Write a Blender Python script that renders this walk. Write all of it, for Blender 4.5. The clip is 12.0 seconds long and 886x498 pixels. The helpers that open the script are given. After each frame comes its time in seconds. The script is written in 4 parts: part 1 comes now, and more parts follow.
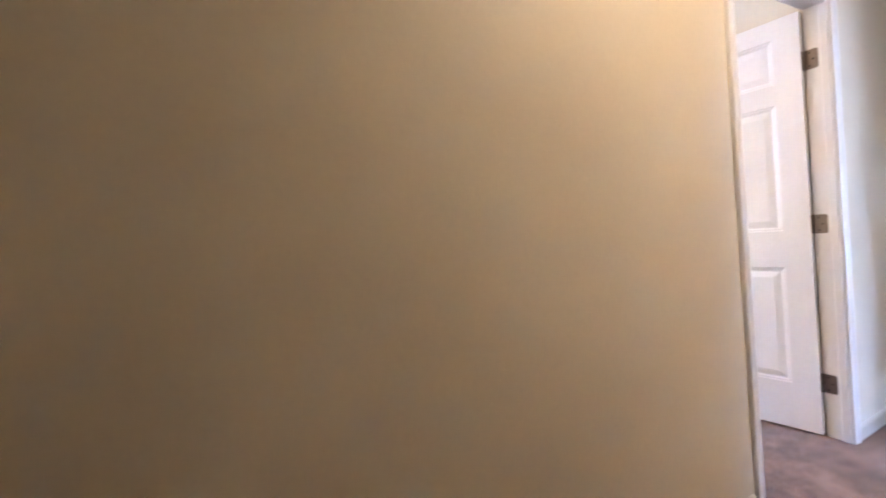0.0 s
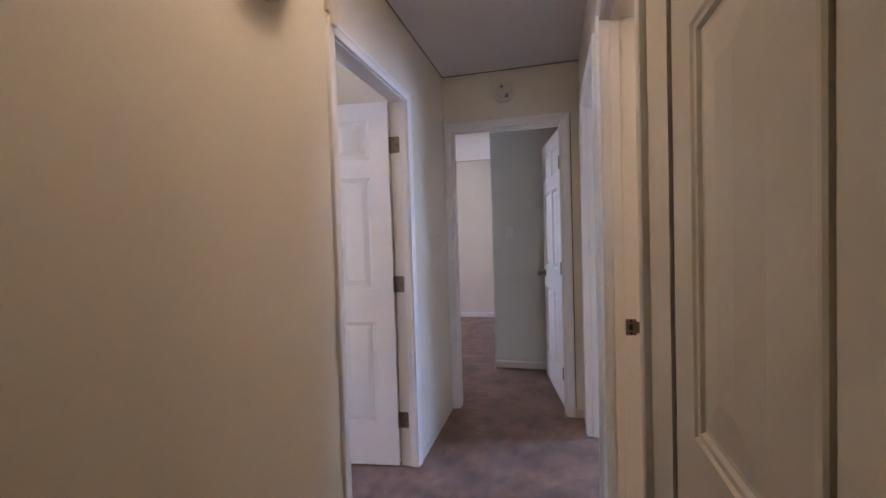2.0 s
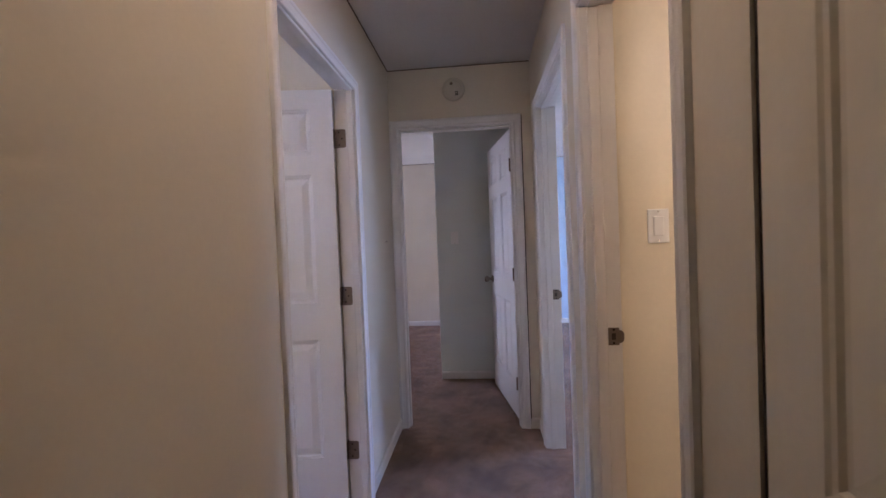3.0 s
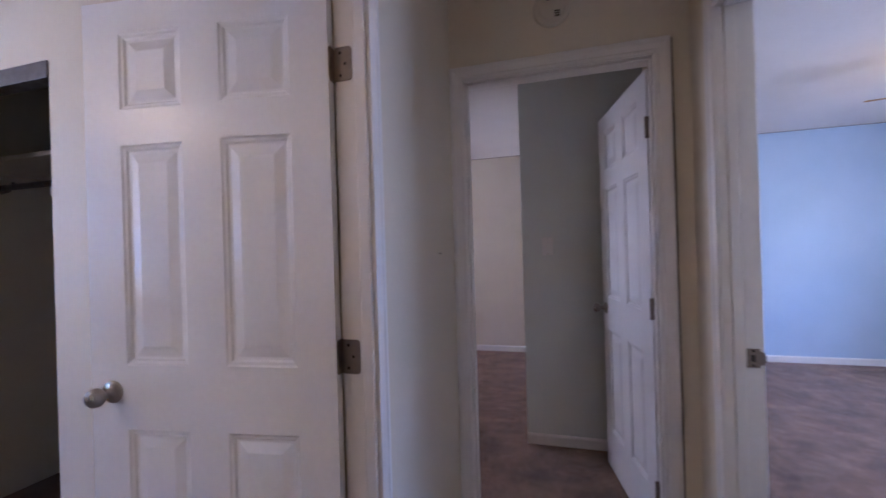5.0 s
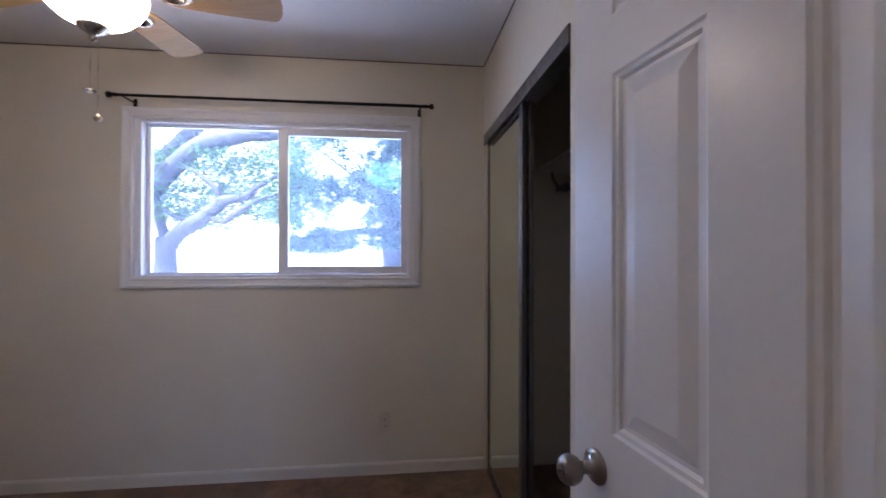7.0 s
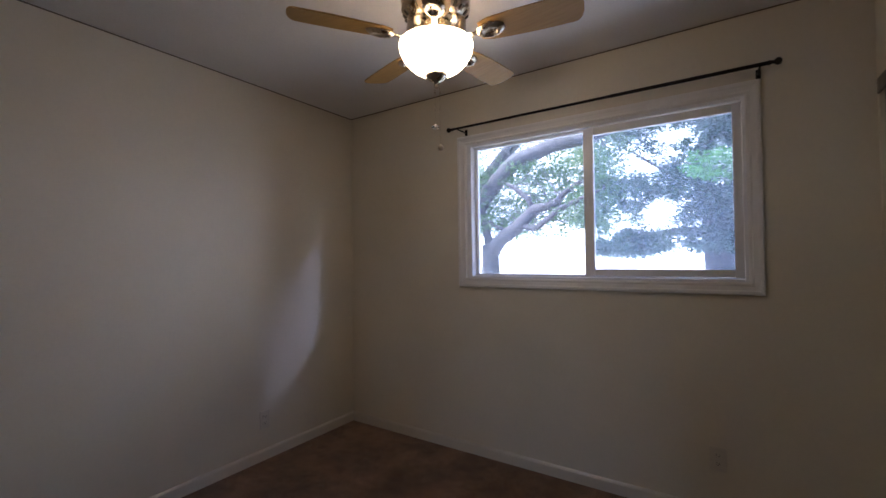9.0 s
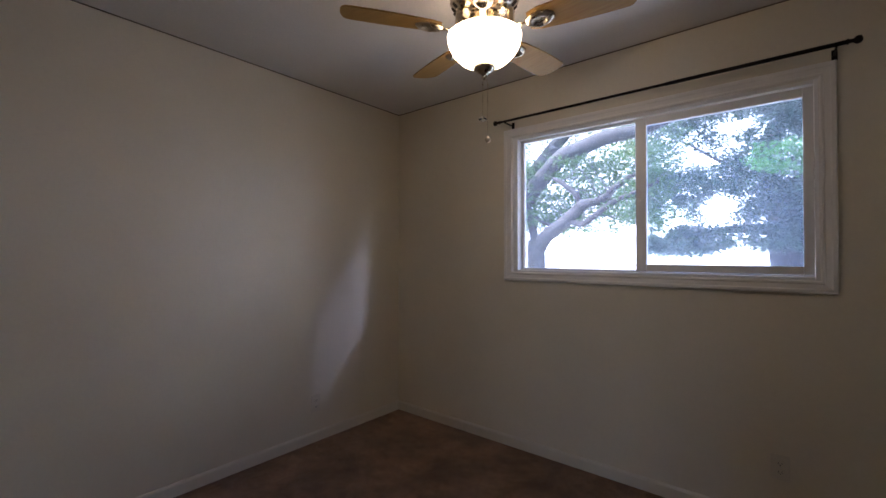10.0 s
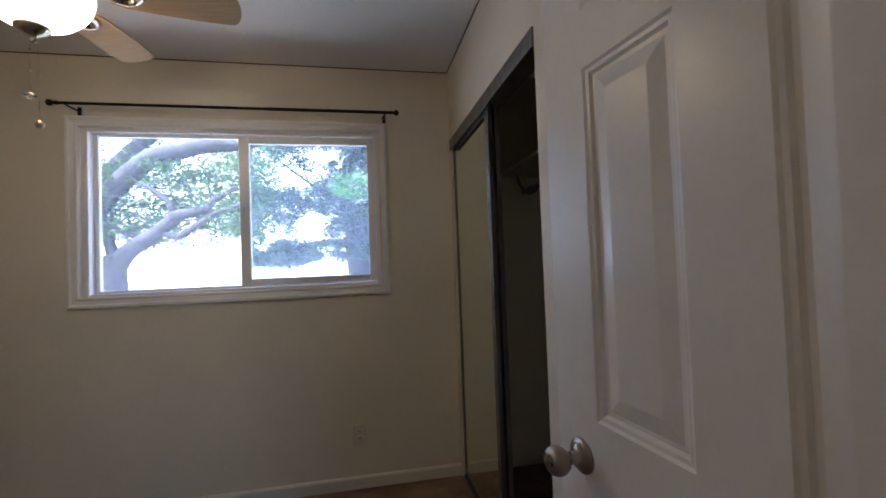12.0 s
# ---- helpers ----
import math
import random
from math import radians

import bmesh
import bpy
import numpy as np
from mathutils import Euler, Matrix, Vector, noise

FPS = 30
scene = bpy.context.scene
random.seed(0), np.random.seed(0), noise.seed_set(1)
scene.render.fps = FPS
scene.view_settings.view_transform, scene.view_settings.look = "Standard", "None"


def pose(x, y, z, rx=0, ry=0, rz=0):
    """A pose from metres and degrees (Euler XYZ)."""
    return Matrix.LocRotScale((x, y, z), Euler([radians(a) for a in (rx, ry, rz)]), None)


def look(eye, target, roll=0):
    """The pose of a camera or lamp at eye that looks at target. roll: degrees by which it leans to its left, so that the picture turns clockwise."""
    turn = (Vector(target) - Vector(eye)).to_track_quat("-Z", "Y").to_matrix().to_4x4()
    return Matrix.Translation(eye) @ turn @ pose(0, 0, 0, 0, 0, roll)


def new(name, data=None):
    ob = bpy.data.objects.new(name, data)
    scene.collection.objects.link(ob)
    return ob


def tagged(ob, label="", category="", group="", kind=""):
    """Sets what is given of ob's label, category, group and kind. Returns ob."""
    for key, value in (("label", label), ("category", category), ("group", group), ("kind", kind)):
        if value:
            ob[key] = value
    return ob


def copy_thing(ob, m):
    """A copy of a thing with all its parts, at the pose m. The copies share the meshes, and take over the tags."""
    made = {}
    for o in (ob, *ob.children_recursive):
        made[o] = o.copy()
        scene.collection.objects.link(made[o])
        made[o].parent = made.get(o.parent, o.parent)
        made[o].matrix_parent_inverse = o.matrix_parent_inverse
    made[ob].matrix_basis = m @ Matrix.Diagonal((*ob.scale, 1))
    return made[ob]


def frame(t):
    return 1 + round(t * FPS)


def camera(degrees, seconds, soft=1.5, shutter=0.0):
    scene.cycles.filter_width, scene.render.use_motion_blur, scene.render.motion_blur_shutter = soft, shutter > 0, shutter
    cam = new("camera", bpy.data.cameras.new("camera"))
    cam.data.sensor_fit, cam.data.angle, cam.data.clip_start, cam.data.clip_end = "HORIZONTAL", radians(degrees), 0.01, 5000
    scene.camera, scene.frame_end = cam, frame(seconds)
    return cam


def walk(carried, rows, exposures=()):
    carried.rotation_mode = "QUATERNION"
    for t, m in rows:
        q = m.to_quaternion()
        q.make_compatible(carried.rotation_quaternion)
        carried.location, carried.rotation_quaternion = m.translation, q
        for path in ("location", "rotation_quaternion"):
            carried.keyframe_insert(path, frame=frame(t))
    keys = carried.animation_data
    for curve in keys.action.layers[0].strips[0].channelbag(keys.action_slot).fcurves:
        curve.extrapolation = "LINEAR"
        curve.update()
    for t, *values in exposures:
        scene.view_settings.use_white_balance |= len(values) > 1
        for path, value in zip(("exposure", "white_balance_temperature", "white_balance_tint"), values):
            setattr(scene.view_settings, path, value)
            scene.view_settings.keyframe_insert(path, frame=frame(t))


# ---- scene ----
cam = camera(92.7, 12.0, shutter=0.2)
PATH = [
    (0, (-1.719, -0.863, 1.103), (-0.791, 0.908, 1.052), -4.7),
    (0.5, (-1.608, -0.823, 1.159), (-0.227, 0.623, 1.098), -2.9),
    (1, (-1.495, -0.789, 1.216), (0.184, 0.296, 1.162), -2.1),
    (1.5, (-1.474, -0.794, 1.269), (0.368, -0.016, 1.208), -1.9),
    (2, (-1.418, -0.767, 1.286), (0.514, -0.256, 1.224), -1.8),
    (2.5, (-1.341, -0.675, 1.286), (0.636, -0.38, 1.25), -2.4),
    (3, (-1.237, -0.594, 1.279), (0.754, -0.413, 1.239), -2.2),
    (3.2, (-1.155, -0.579, 1.273), (0.838, -0.417, 1.232), -2.2),
    (4.8, (-0.319, -0.507, 1.291), (1.645, -0.128, 1.28), -2.1),
    (5, (-0.21, -0.485, 1.299), (1.706, 0.085, 1.302), -1.7),
    (5.5, (0.015, -0.424, 1.297), (1.653, 0.723, 1.328), 1.1),
    (6, (0.168, -0.251, 1.282), (1.444, 1.288, 1.339), 0.2),
    (6.5, (0.264, -0.073, 1.295), (1.062, 1.759, 1.375), 0.1),
    (7, (0.308, 0.028, 1.313), (0.524, 2.017, 1.324), 0.1),
    (7.5, (0.37, 0.093, 1.332), (0.101, 2.075, 1.337), 0.8),
    (7.7, (0.366, 0.107, 1.322), (-0.027, 2.068, 1.337), 0.5),
    (9.3, (0.275, 0.088, 1.286), (-0.934, 1.681, 1.323), -0.4),
    (9.5, (0.273, 0.074, 1.276), (-0.979, 1.633, 1.309), -0.1),
    (10, (0.291, 0.077, 1.277), (-0.983, 1.618, 1.303), 0.0),
    (10.5, (0.268, 0.07, 1.262), (-0.777, 1.774, 1.309), 0.0),
    (11, (0.306, 0.072, 1.271), (-0.242, 1.994, 1.318), -0.5),
    (11.5, (0.28, 0.05, 1.281), (0.272, 2.049, 1.336), -1.2),
    (12, (0.283, 0.04, 1.29), (0.662, 2.002, 1.342), -2.1),
]
EXPO = [(0.0, 5.92, 5600, 20), (0.5, 5.6, 5550, 21), (1.0, 5.15, 5450, 22), (1.5, 4.95, 5450, 23), (2.5, 4.5, 5400, 26), (3.2, 4.38, 5350, 28), (4.8, 4.12, 5350, 31), (5.0, 4.12, 5350, 31),
        (5.5, 4.12, 5400, 31), (6.0, 4.05, 5350, 30), (7.0, 3.42, 5350, 25), (7.5, 3.05, 5600, 23), (9.5, 2.54, 6150, 19), (10.5, 2.62, 6200, 18), (11.5, 2.86, 6200, 14), (12.0, 2.96, 6150, 14)]
walk(cam, [(t, look(eye, target, roll)) for t, eye, target, roll in PATH], EXPO)

# ---- world and light ----
world = bpy.data.worlds.new("sky")
scene.world = world
world.use_nodes = True
wn = world.node_tree
sky = wn.nodes.new("ShaderNodeTexSky")
sky.sky_type, sky.sun_disc = "NISHITA", False
sky.sun_elevation, sky.sun_rotation = radians(58), radians(243)
sky.air_density, sky.dust_density = 1.0, 2.0
wn.links.new(sky.outputs[0], wn.nodes["Background"].inputs[0])
wn.nodes["Background"].inputs[1].default_value = 0.15


def lamp(name, kind, energy, m, color=(1, 1, 1), size=0.1, size_y=None):
    d = bpy.data.lights.new(name, kind)
    d.energy, d.color = energy, color
    if kind == "AREA":
        d.shape, d.size, d.size_y = "RECTANGLE", size, size_y or size
    elif kind == "SUN":
        d.angle = size
    else:
        d.shadow_soft_size = size
    ob = new(name, d)
    ob.matrix_world = m
    return ob


COOL = (0.62, 0.78, 1.0)
lamp("sun", "SUN", 3.0, look((-5, -2.5, 9), (0, 0, 0)), (1.0, 0.95, 0.86), radians(0.5))
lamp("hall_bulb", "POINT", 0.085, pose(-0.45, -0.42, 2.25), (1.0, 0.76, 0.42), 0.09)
lamp("fan_bulb", "POINT", 0.37, pose(-0.681, 1.520, 2.13), (1.0, 0.70, 0.34), 0.03)
lamp("bath_bulb", "POINT", 1.35, pose(-1.15, -1.85, 2.25), (1.0, 0.80, 0.55), 0.06)
lamp("bedroom_window_portal", "AREA", 1.0, look((-0.388, 2.66, 1.6), (-0.388, 0, 1.6)), (1, 1, 1), 1.55, 0.9).data.cycles.is_portal = True
# Area lamps at two unseen, assumed windows; the warm east one is added fill.
lamp("south_room_window_light", "AREA", 2.15, look((2.55, -4.58, 1.5), (2.3, 0, 1.2)), COOL, 1.5, 1.15)
lamp("east_room_fill_light", "AREA", 0.95, look((4.45, 2.56, 1.55), (4.6, 0, 0.4)), (1.0, 0.80, 0.62), 0.95, 0.85)

# Spot lamp added outside the window for the slanting west-wall streak; source unseen.
streak_spot = lamp("wall_streak_spot", "SPOT", 900, look((5.5, 4.4, 3.9), (-2.25, 1.90, 0.72), -48) @ Matrix.Diagonal((0.29, 1, 1, 1)), (0.58, 0.66, 1.0), 0.92)
streak_spot.data.spot_size, streak_spot.data.spot_blend = radians(11), 1.0

# ---- materials ----
def nodes_of(name):
    m = bpy.data.materials.new(name)
    m.use_nodes = True
    nt = m.node_tree
    return m, nt, nt.nodes["Principled BSDF"]


def noise_node(nt, scale, detail=4, rough=0.55, stretch=None):
    co = nt.nodes.new("ShaderNodeTexCoord")
    n = nt.nodes.new("ShaderNodeTexNoise")
    n.inputs["Scale"].default_value = scale
    n.inputs["Detail"].default_value = detail
    n.inputs["Roughness"].default_value = rough
    if stretch:
        mp = nt.nodes.new("ShaderNodeMapping")
        mp.inputs["Scale"].default_value = stretch[:3]
        if len(stretch) > 3:
            mp.inputs["Rotation"].default_value = (0, 0, radians(stretch[3]))
        nt.links.new(co.outputs["Object"], mp.inputs[0])
        nt.links.new(mp.outputs[0], n.inputs["Vector"])
    else:
        nt.links.new(co.outputs["Object"], n.inputs["Vector"])
    return n.outputs["Fac"]


def ramp(nt, fac, a, b, lo=0.3, hi=0.7):
    r = nt.nodes.new("ShaderNodeValToRGB")
    r.color_ramp.elements[0].position, r.color_ramp.elements[1].position = lo, hi
    r.color_ramp.elements[0].color, r.color_ramp.elements[1].color = (*a, 1), (*b, 1)
    nt.links.new(fac, r.inputs[0])
    return r.outputs[0]


def mix(nt, fac, a, b, mode="MIX"):
    n = nt.nodes.new("ShaderNodeMix")
    n.data_type, n.blend_type = "RGBA", mode
    if isinstance(fac, float):
        n.inputs[0].default_value = fac
    else:
        nt.links.new(fac, n.inputs[0])
    nt.links.new(a, n.inputs[6])
    nt.links.new(b, n.inputs[7])
    return n.outputs[2]


def bump(nt, bs, fac, strength, distance):
    b = nt.nodes.new("ShaderNodeBump")
    b.inputs["Strength"].default_value = strength
    b.inputs["Distance"].default_value = distance
    nt.links.new(fac, b.inputs["Height"])
    nt.links.new(b.outputs[0], bs.inputs["Normal"])
    return b


def paint(name, a, b, rough=0.55, grain=220.0, depth=0.0006, patch=1.6, wear=None, coat=0.0):
    m, nt, bs = nodes_of(name)
    c = ramp(nt, noise_node(nt, patch, 5), a, b)
    fine = noise_node(nt, grain, 3)
    c = mix(nt, 0.05, c, ramp(nt, noise_node(nt, 60.0, 4), (0.35, 0.35, 0.35), (1, 1, 1)), "MULTIPLY")
    if wear:
        c = mix(nt, ramp(nt, noise_node(nt, 3.1, 7, 0.7), (0, 0, 0), (1, 1, 1), 0.66, 0.82), c, ramp(nt, fine, wear, wear))
    nt.links.new(c, bs.inputs["Base Color"])
    nt.links.new(ramp(nt, noise_node(nt, 9.0, 4), (rough - 0.03,) * 3, (rough + 0.03,) * 3), bs.inputs["Roughness"])
    bs.inputs["Coat Weight"].default_value = coat
    bs.inputs["Coat Roughness"].default_value = 0.3
    bump(nt, bs, fine, 0.35, depth)
    return m


def metal(name, color, rough, grain=(0.3, 0.3, 1.5)):
    m, nt, bs = nodes_of(name)
    bs.inputs["Metallic"].default_value = 1.0
    f = noise_node(nt, 40, 4, 0.6, grain)
    nt.links.new(ramp(nt, f, tuple(v * 0.9 for v in color), color), bs.inputs["Base Color"])
    nt.links.new(ramp(nt, noise_node(nt, 25.0, 5), (rough * 0.7,) * 3, (rough * 1.4,) * 3), bs.inputs["Roughness"])
    return m


def glow(name, color, strength):
    m, nt, bs = nodes_of(name)
    bs.inputs["Base Color"].default_value = (0.9, 0.88, 0.84, 1)
    bs.inputs["Roughness"].default_value = 0.25
    bs.inputs["Emission Color"].default_value = (*color, 1)
    bs.inputs["Emission Strength"].default_value = strength
    return m


M_WALL = paint("cream_wall_paint", (0.67, 0.61, 0.50), (0.73, 0.67, 0.56), 0.6, 150.0, 0.0012)
M_GREYWALL = paint("pale_grey_wall_paint", (0.64, 0.67, 0.63), (0.70, 0.73, 0.69), 0.6, 150.0, 0.0012)
M_BLUEWALL = paint("pale_blue_wall_paint", (0.40, 0.53, 0.68), (0.45, 0.58, 0.73), 0.6, 150.0, 0.0012)
M_BATHWALL = paint("warm_bathroom_wall_paint", (0.72, 0.64, 0.48), (0.78, 0.70, 0.54), 0.45, 150.0, 0.0008)
M_TRIM = paint("white_trim_paint", (0.74, 0.72, 0.70), (0.80, 0.78, 0.76), 0.38, 120.0, 0.0001, 2.2)
M_DOOR = paint("white_door_enamel", (0.79, 0.79, 0.80), (0.85, 0.85, 0.86), 0.32, 90.0, 0.0004, 1.4, None, 0.22)
M_DOOR2 = paint("scuffed_white_door_enamel", (0.76, 0.76, 0.77), (0.83, 0.83, 0.84), 0.5, 90.0, 0.0004, 1.4, (0.86, 0.86, 0.86))
M_LINEN = paint("cream_door_enamel", (0.68, 0.62, 0.50), (0.74, 0.68, 0.56), 0.36, 90.0, 0.0004, 1.4)
M_VINYL = paint("white_window_vinyl", (0.78, 0.78, 0.80), (0.84, 0.84, 0.86), 0.3, 300.0, 0.0002, 2.0)
M_PLASTIC = paint("white_plastic", (0.74, 0.73, 0.70), (0.80, 0.79, 0.76), 0.35, 300.0, 0.0001)
M_BASE = paint("cream_baseboard_paint", (0.62, 0.575, 0.50), (0.69, 0.64, 0.56), 0.45, 300.0, 0.0003, 2.2)
M_ALMOND = paint("almond_plastic", (0.60, 0.55, 0.46), (0.66, 0.61, 0.52), 0.4, 300.0, 0.0001)
M_NICKEL = metal("brushed_nickel", (0.62, 0.60, 0.57), 0.28)
M_HINGE = metal("tarnished_hinge_steel", (0.25, 0.205, 0.17), 0.42, (1, 1, 1))
M_BRONZE = metal("dark_bronze_aluminium", (0.24, 0.22, 0.205), 0.42, (3, 3, 0.2))
M_FAN = metal("warm_polished_nickel", (0.52, 0.45, 0.35), 0.27)
M_KNOB = metal("worn_nickel_knob", (0.38, 0.35, 0.32), 0.30)
M_ROD = metal("black_iron", (0.035, 0.03, 0.028), 0.5)
# Near-black colour stands in for the shade inside gaps, slots and holes.
M_DARK = paint("dark_gap", (0.03, 0.022, 0.018), (0.05, 0.04, 0.03), 0.8)
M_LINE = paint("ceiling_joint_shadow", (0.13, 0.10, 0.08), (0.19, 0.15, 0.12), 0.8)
M_SHELF = paint("closet_shelf_paint", (0.5, 0.48, 0.44), (0.56, 0.54, 0.5), 0.6)
M_GLOWBOWL = glow("frosted_lamp_glass", (1.0, 0.78, 0.50), 1.75)
M_GLOWBATH = glow("lit_bath_globe", (1.0, 0.72, 0.42), 0.5)


def ceiling_paint():
    m, nt, bs = nodes_of("grey_white_textured_ceiling")
    f = noise_node(nt, 95.0, 6, 0.7)
    nt.links.new(mix(nt, 0.15, ramp(nt, noise_node(nt, 1.1, 5), (0.70, 0.68, 0.66), (0.78, 0.76, 0.74)),
                     ramp(nt, f, (0.4, 0.4, 0.4), (1, 1, 1)), "MULTIPLY"), bs.inputs["Base Color"])
    bs.inputs["Roughness"].default_value = 0.85
    bump(nt, bs, f, 0.6, 0.004)
    return m


def carpet():
    m, nt, bs = nodes_of("brown_cut_pile_carpet")
    pile = noise_node(nt, 260.0, 4, 0.75)
    c = ramp(nt, noise_node(nt, 4.2, 8, 0.72), (0.165, 0.088, 0.050), (0.33, 0.205, 0.128), 0.38, 0.64)
    c = mix(nt, 0.55, c, ramp(nt, noise_node(nt, 16.0, 8, 0.78), (0.5, 0.47, 0.45), (1.0, 1.0, 1.0), 0.40, 0.60), "MULTIPLY")
    c = mix(nt, 0.12, c, ramp(nt, noise_node(nt, 1.2, 5, 0.6, (3.4, 0.9, 1.0, 38)), (0.5, 0.47, 0.45), (1.0, 1.0, 1.0), 0.46, 0.56), "MULTIPLY")
    vor = nt.nodes.new("ShaderNodeTexVoronoi")
    vor.feature = "DISTANCE_TO_EDGE"
    vor.inputs["Scale"].default_value = 2.3
    co = nt.nodes.new("ShaderNodeTexCoord")
    warp = mix(nt, 0.34, co.outputs["Object"], nt.nodes.new("ShaderNodeTexNoise").outputs["Color"])
    nt.links.new(warp, vor.inputs["Vector"])
    c = mix(nt, 0.34, c, ramp(nt, vor.outputs["Distance"], (1.7, 1.65, 1.6), (0.9, 0.9, 0.9), 0.0, 0.16), "MULTIPLY")
    c = mix(nt, 0.55, c, ramp(nt, pile, (0.45, 0.43, 0.42), (1.15, 1.12, 1.1), 0.3, 0.7), "MULTIPLY")
    nt.links.new(c, bs.inputs["Base Color"])
    bs.inputs["Roughness"].default_value = 0.97
    bs.inputs["Specular IOR Level"].default_value = 0.1
    bs.inputs["Sheen Weight"].default_value = 0.25
    bump(nt, bs, pile, 0.8, 0.006)
    return m


def wood_blade():
    m, nt, bs = nodes_of("maple_fan_blade_veneer")
    nt.links.new(ramp(nt, noise_node(nt, 6.0, 5, 0.6, (1.5, 22.0, 1.0)), (0.32, 0.175, 0.042), (0.41, 0.24, 0.066)), bs.inputs["Base Color"])
    bs.inputs["Roughness"].default_value = 0.58
    return m


def mirror_glass():
    m, nt, bs = nodes_of("mirror")
    bs.inputs["Metallic"].default_value = 1.0
    bs.inputs["Base Color"].default_value = (0.80, 0.86, 0.76, 1)
    nt.links.new(ramp(nt, noise_node(nt, 5.0, 5), (0.008,) * 3, (0.03,) * 3), bs.inputs["Roughness"])
    return m


def window_glass(name, veil, tint):
    m, nt, bs = nodes_of(name)
    out = nt.nodes["Material Output"]
    clear = nt.nodes.new("ShaderNodeBsdfTransparent")
    clear.inputs[0].default_value = (*tint, 1)
    gloss = nt.nodes.new("ShaderNodeBsdfGlossy")
    gloss.inputs["Roughness"].default_value = 0.01
    # Bluish translucent share puts glare and haze over the view into the pane.
    haze_bsdf = nt.nodes.new("ShaderNodeBsdfTranslucent")
    haze_bsdf.inputs[0].default_value = (0.62, 0.74, 1.0, 1)
    fr = nt.nodes.new("ShaderNodeFresnel")
    fr.inputs[0].default_value = 1.14
    a, b = nt.nodes.new("ShaderNodeMixShader"), nt.nodes.new("ShaderNodeMixShader")
    nt.links.new(ramp(nt, noise_node(nt, 4.0, 6), (veil * 0.7,) * 3, (veil * 1.3,) * 3), a.inputs[0])
    nt.links.new(clear.outputs[0], a.inputs[1])
    nt.links.new(haze_bsdf.outputs[0], a.inputs[2])
    nt.links.new(fr.outputs[0], b.inputs[0])
    nt.links.new(a.outputs[0], b.inputs[1])
    nt.links.new(gloss.outputs[0], b.inputs[2])
    nt.links.new(b.outputs[0], out.inputs[0])
    return m


def crystal_glass():
    m, nt, bs = nodes_of("clear_crystal")
    bs.inputs["Transmission Weight"].default_value = 1.0
    bs.inputs["Roughness"].default_value = 0.02
    bs.inputs["IOR"].default_value = 1.5
    return m


def bark():
    m, nt, bs = nodes_of("grey_bark")
    f = noise_node(nt, 9.0, 7, 0.7)
    nt.links.new(ramp(nt, f, (0.045, 0.044, 0.046), (0.12, 0.116, 0.12)), bs.inputs["Base Color"])
    bs.inputs["Roughness"].default_value = 0.9
    bump(nt, bs, f, 0.9, 0.03)
    return m


def leaves(name, a, b):
    m, nt, bs = nodes_of(name)
    geo = nt.nodes.new("ShaderNodeNewGeometry")
    c = ramp(nt, geo.outputs["Random Per Island"], a, b, 0.0, 1.0)
    nt.links.new(c, bs.inputs["Base Color"])
    bs.inputs["Roughness"].default_value = 0.5
    tr = nt.nodes.new("ShaderNodeBsdfTranslucent")
    nt.links.new(c, tr.inputs[0])
    ms = nt.nodes.new("ShaderNodeMixShader")
    ms.inputs[0].default_value = 0.55
    nt.links.new(bs.outputs[0], ms.inputs[1])
    nt.links.new(tr.outputs[0], ms.inputs[2])
    nt.links.new(ms.outputs[0], nt.nodes["Material Output"].inputs[0])
    return m


M_CEIL, M_CARPET, M_BLADE, M_MIRROR = ceiling_paint(), carpet(), wood_blade(), mirror_glass()
M_GLASS = window_glass("window_glass", 0.055, (0.88, 0.93, 1.0))
M_GLASS2 = window_glass("screened_window_glass", 0.085, (0.80, 0.87, 0.98))
M_HAZE = glow("bright_hazy_sky", (0.72, 0.84, 1.0), 0.32)
M_CRYSTAL, M_BARK = crystal_glass(), bark()
M_LEAF = leaves("green_leaves", (0.06, 0.12, 0.05), (0.13, 0.23, 0.09))
M_LEAF2 = leaves("blue_green_leaves", (0.03, 0.065, 0.045), (0.08, 0.15, 0.095))
# Sunlight on one bough is put into this brighter leaf green.
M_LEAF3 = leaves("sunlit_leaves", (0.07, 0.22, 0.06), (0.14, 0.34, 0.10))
M_GROUND = paint("pale_dry_ground", (0.30, 0.30, 0.26), (0.42, 0.41, 0.37), 0.9, 30.0, 0.01)


# ---- building blocks ----
def link(name, bm, material, parent=None, label="", smooth=False):
    me = bpy.data.meshes.new(name)
    bmesh.ops.recalc_face_normals(bm, faces=bm.faces)
    bm.to_mesh(me)
    bm.free()
    me.materials.append(material)
    if smooth:
        for p in me.polygons:
            p.use_smooth = True
    ob = new(name, me)
    if parent:
        ob.parent = parent
    if label:
        tagged(ob, label)
    return ob


def part(name, bm, material, parent, label="", smooth=False):
    return link(name, bm, material, parent, label, smooth)


def structure(name, bm, material, label="", smooth=False):
    return tagged(link(name, bm, material, None, "", smooth), label, name.split("_")[0], kind="structure")


def thing(name, m, label, category, group=""):
    ob = new(name)
    ob.empty_display_size = 0.05
    ob.matrix_world = m
    return tagged(ob, label, category, group)


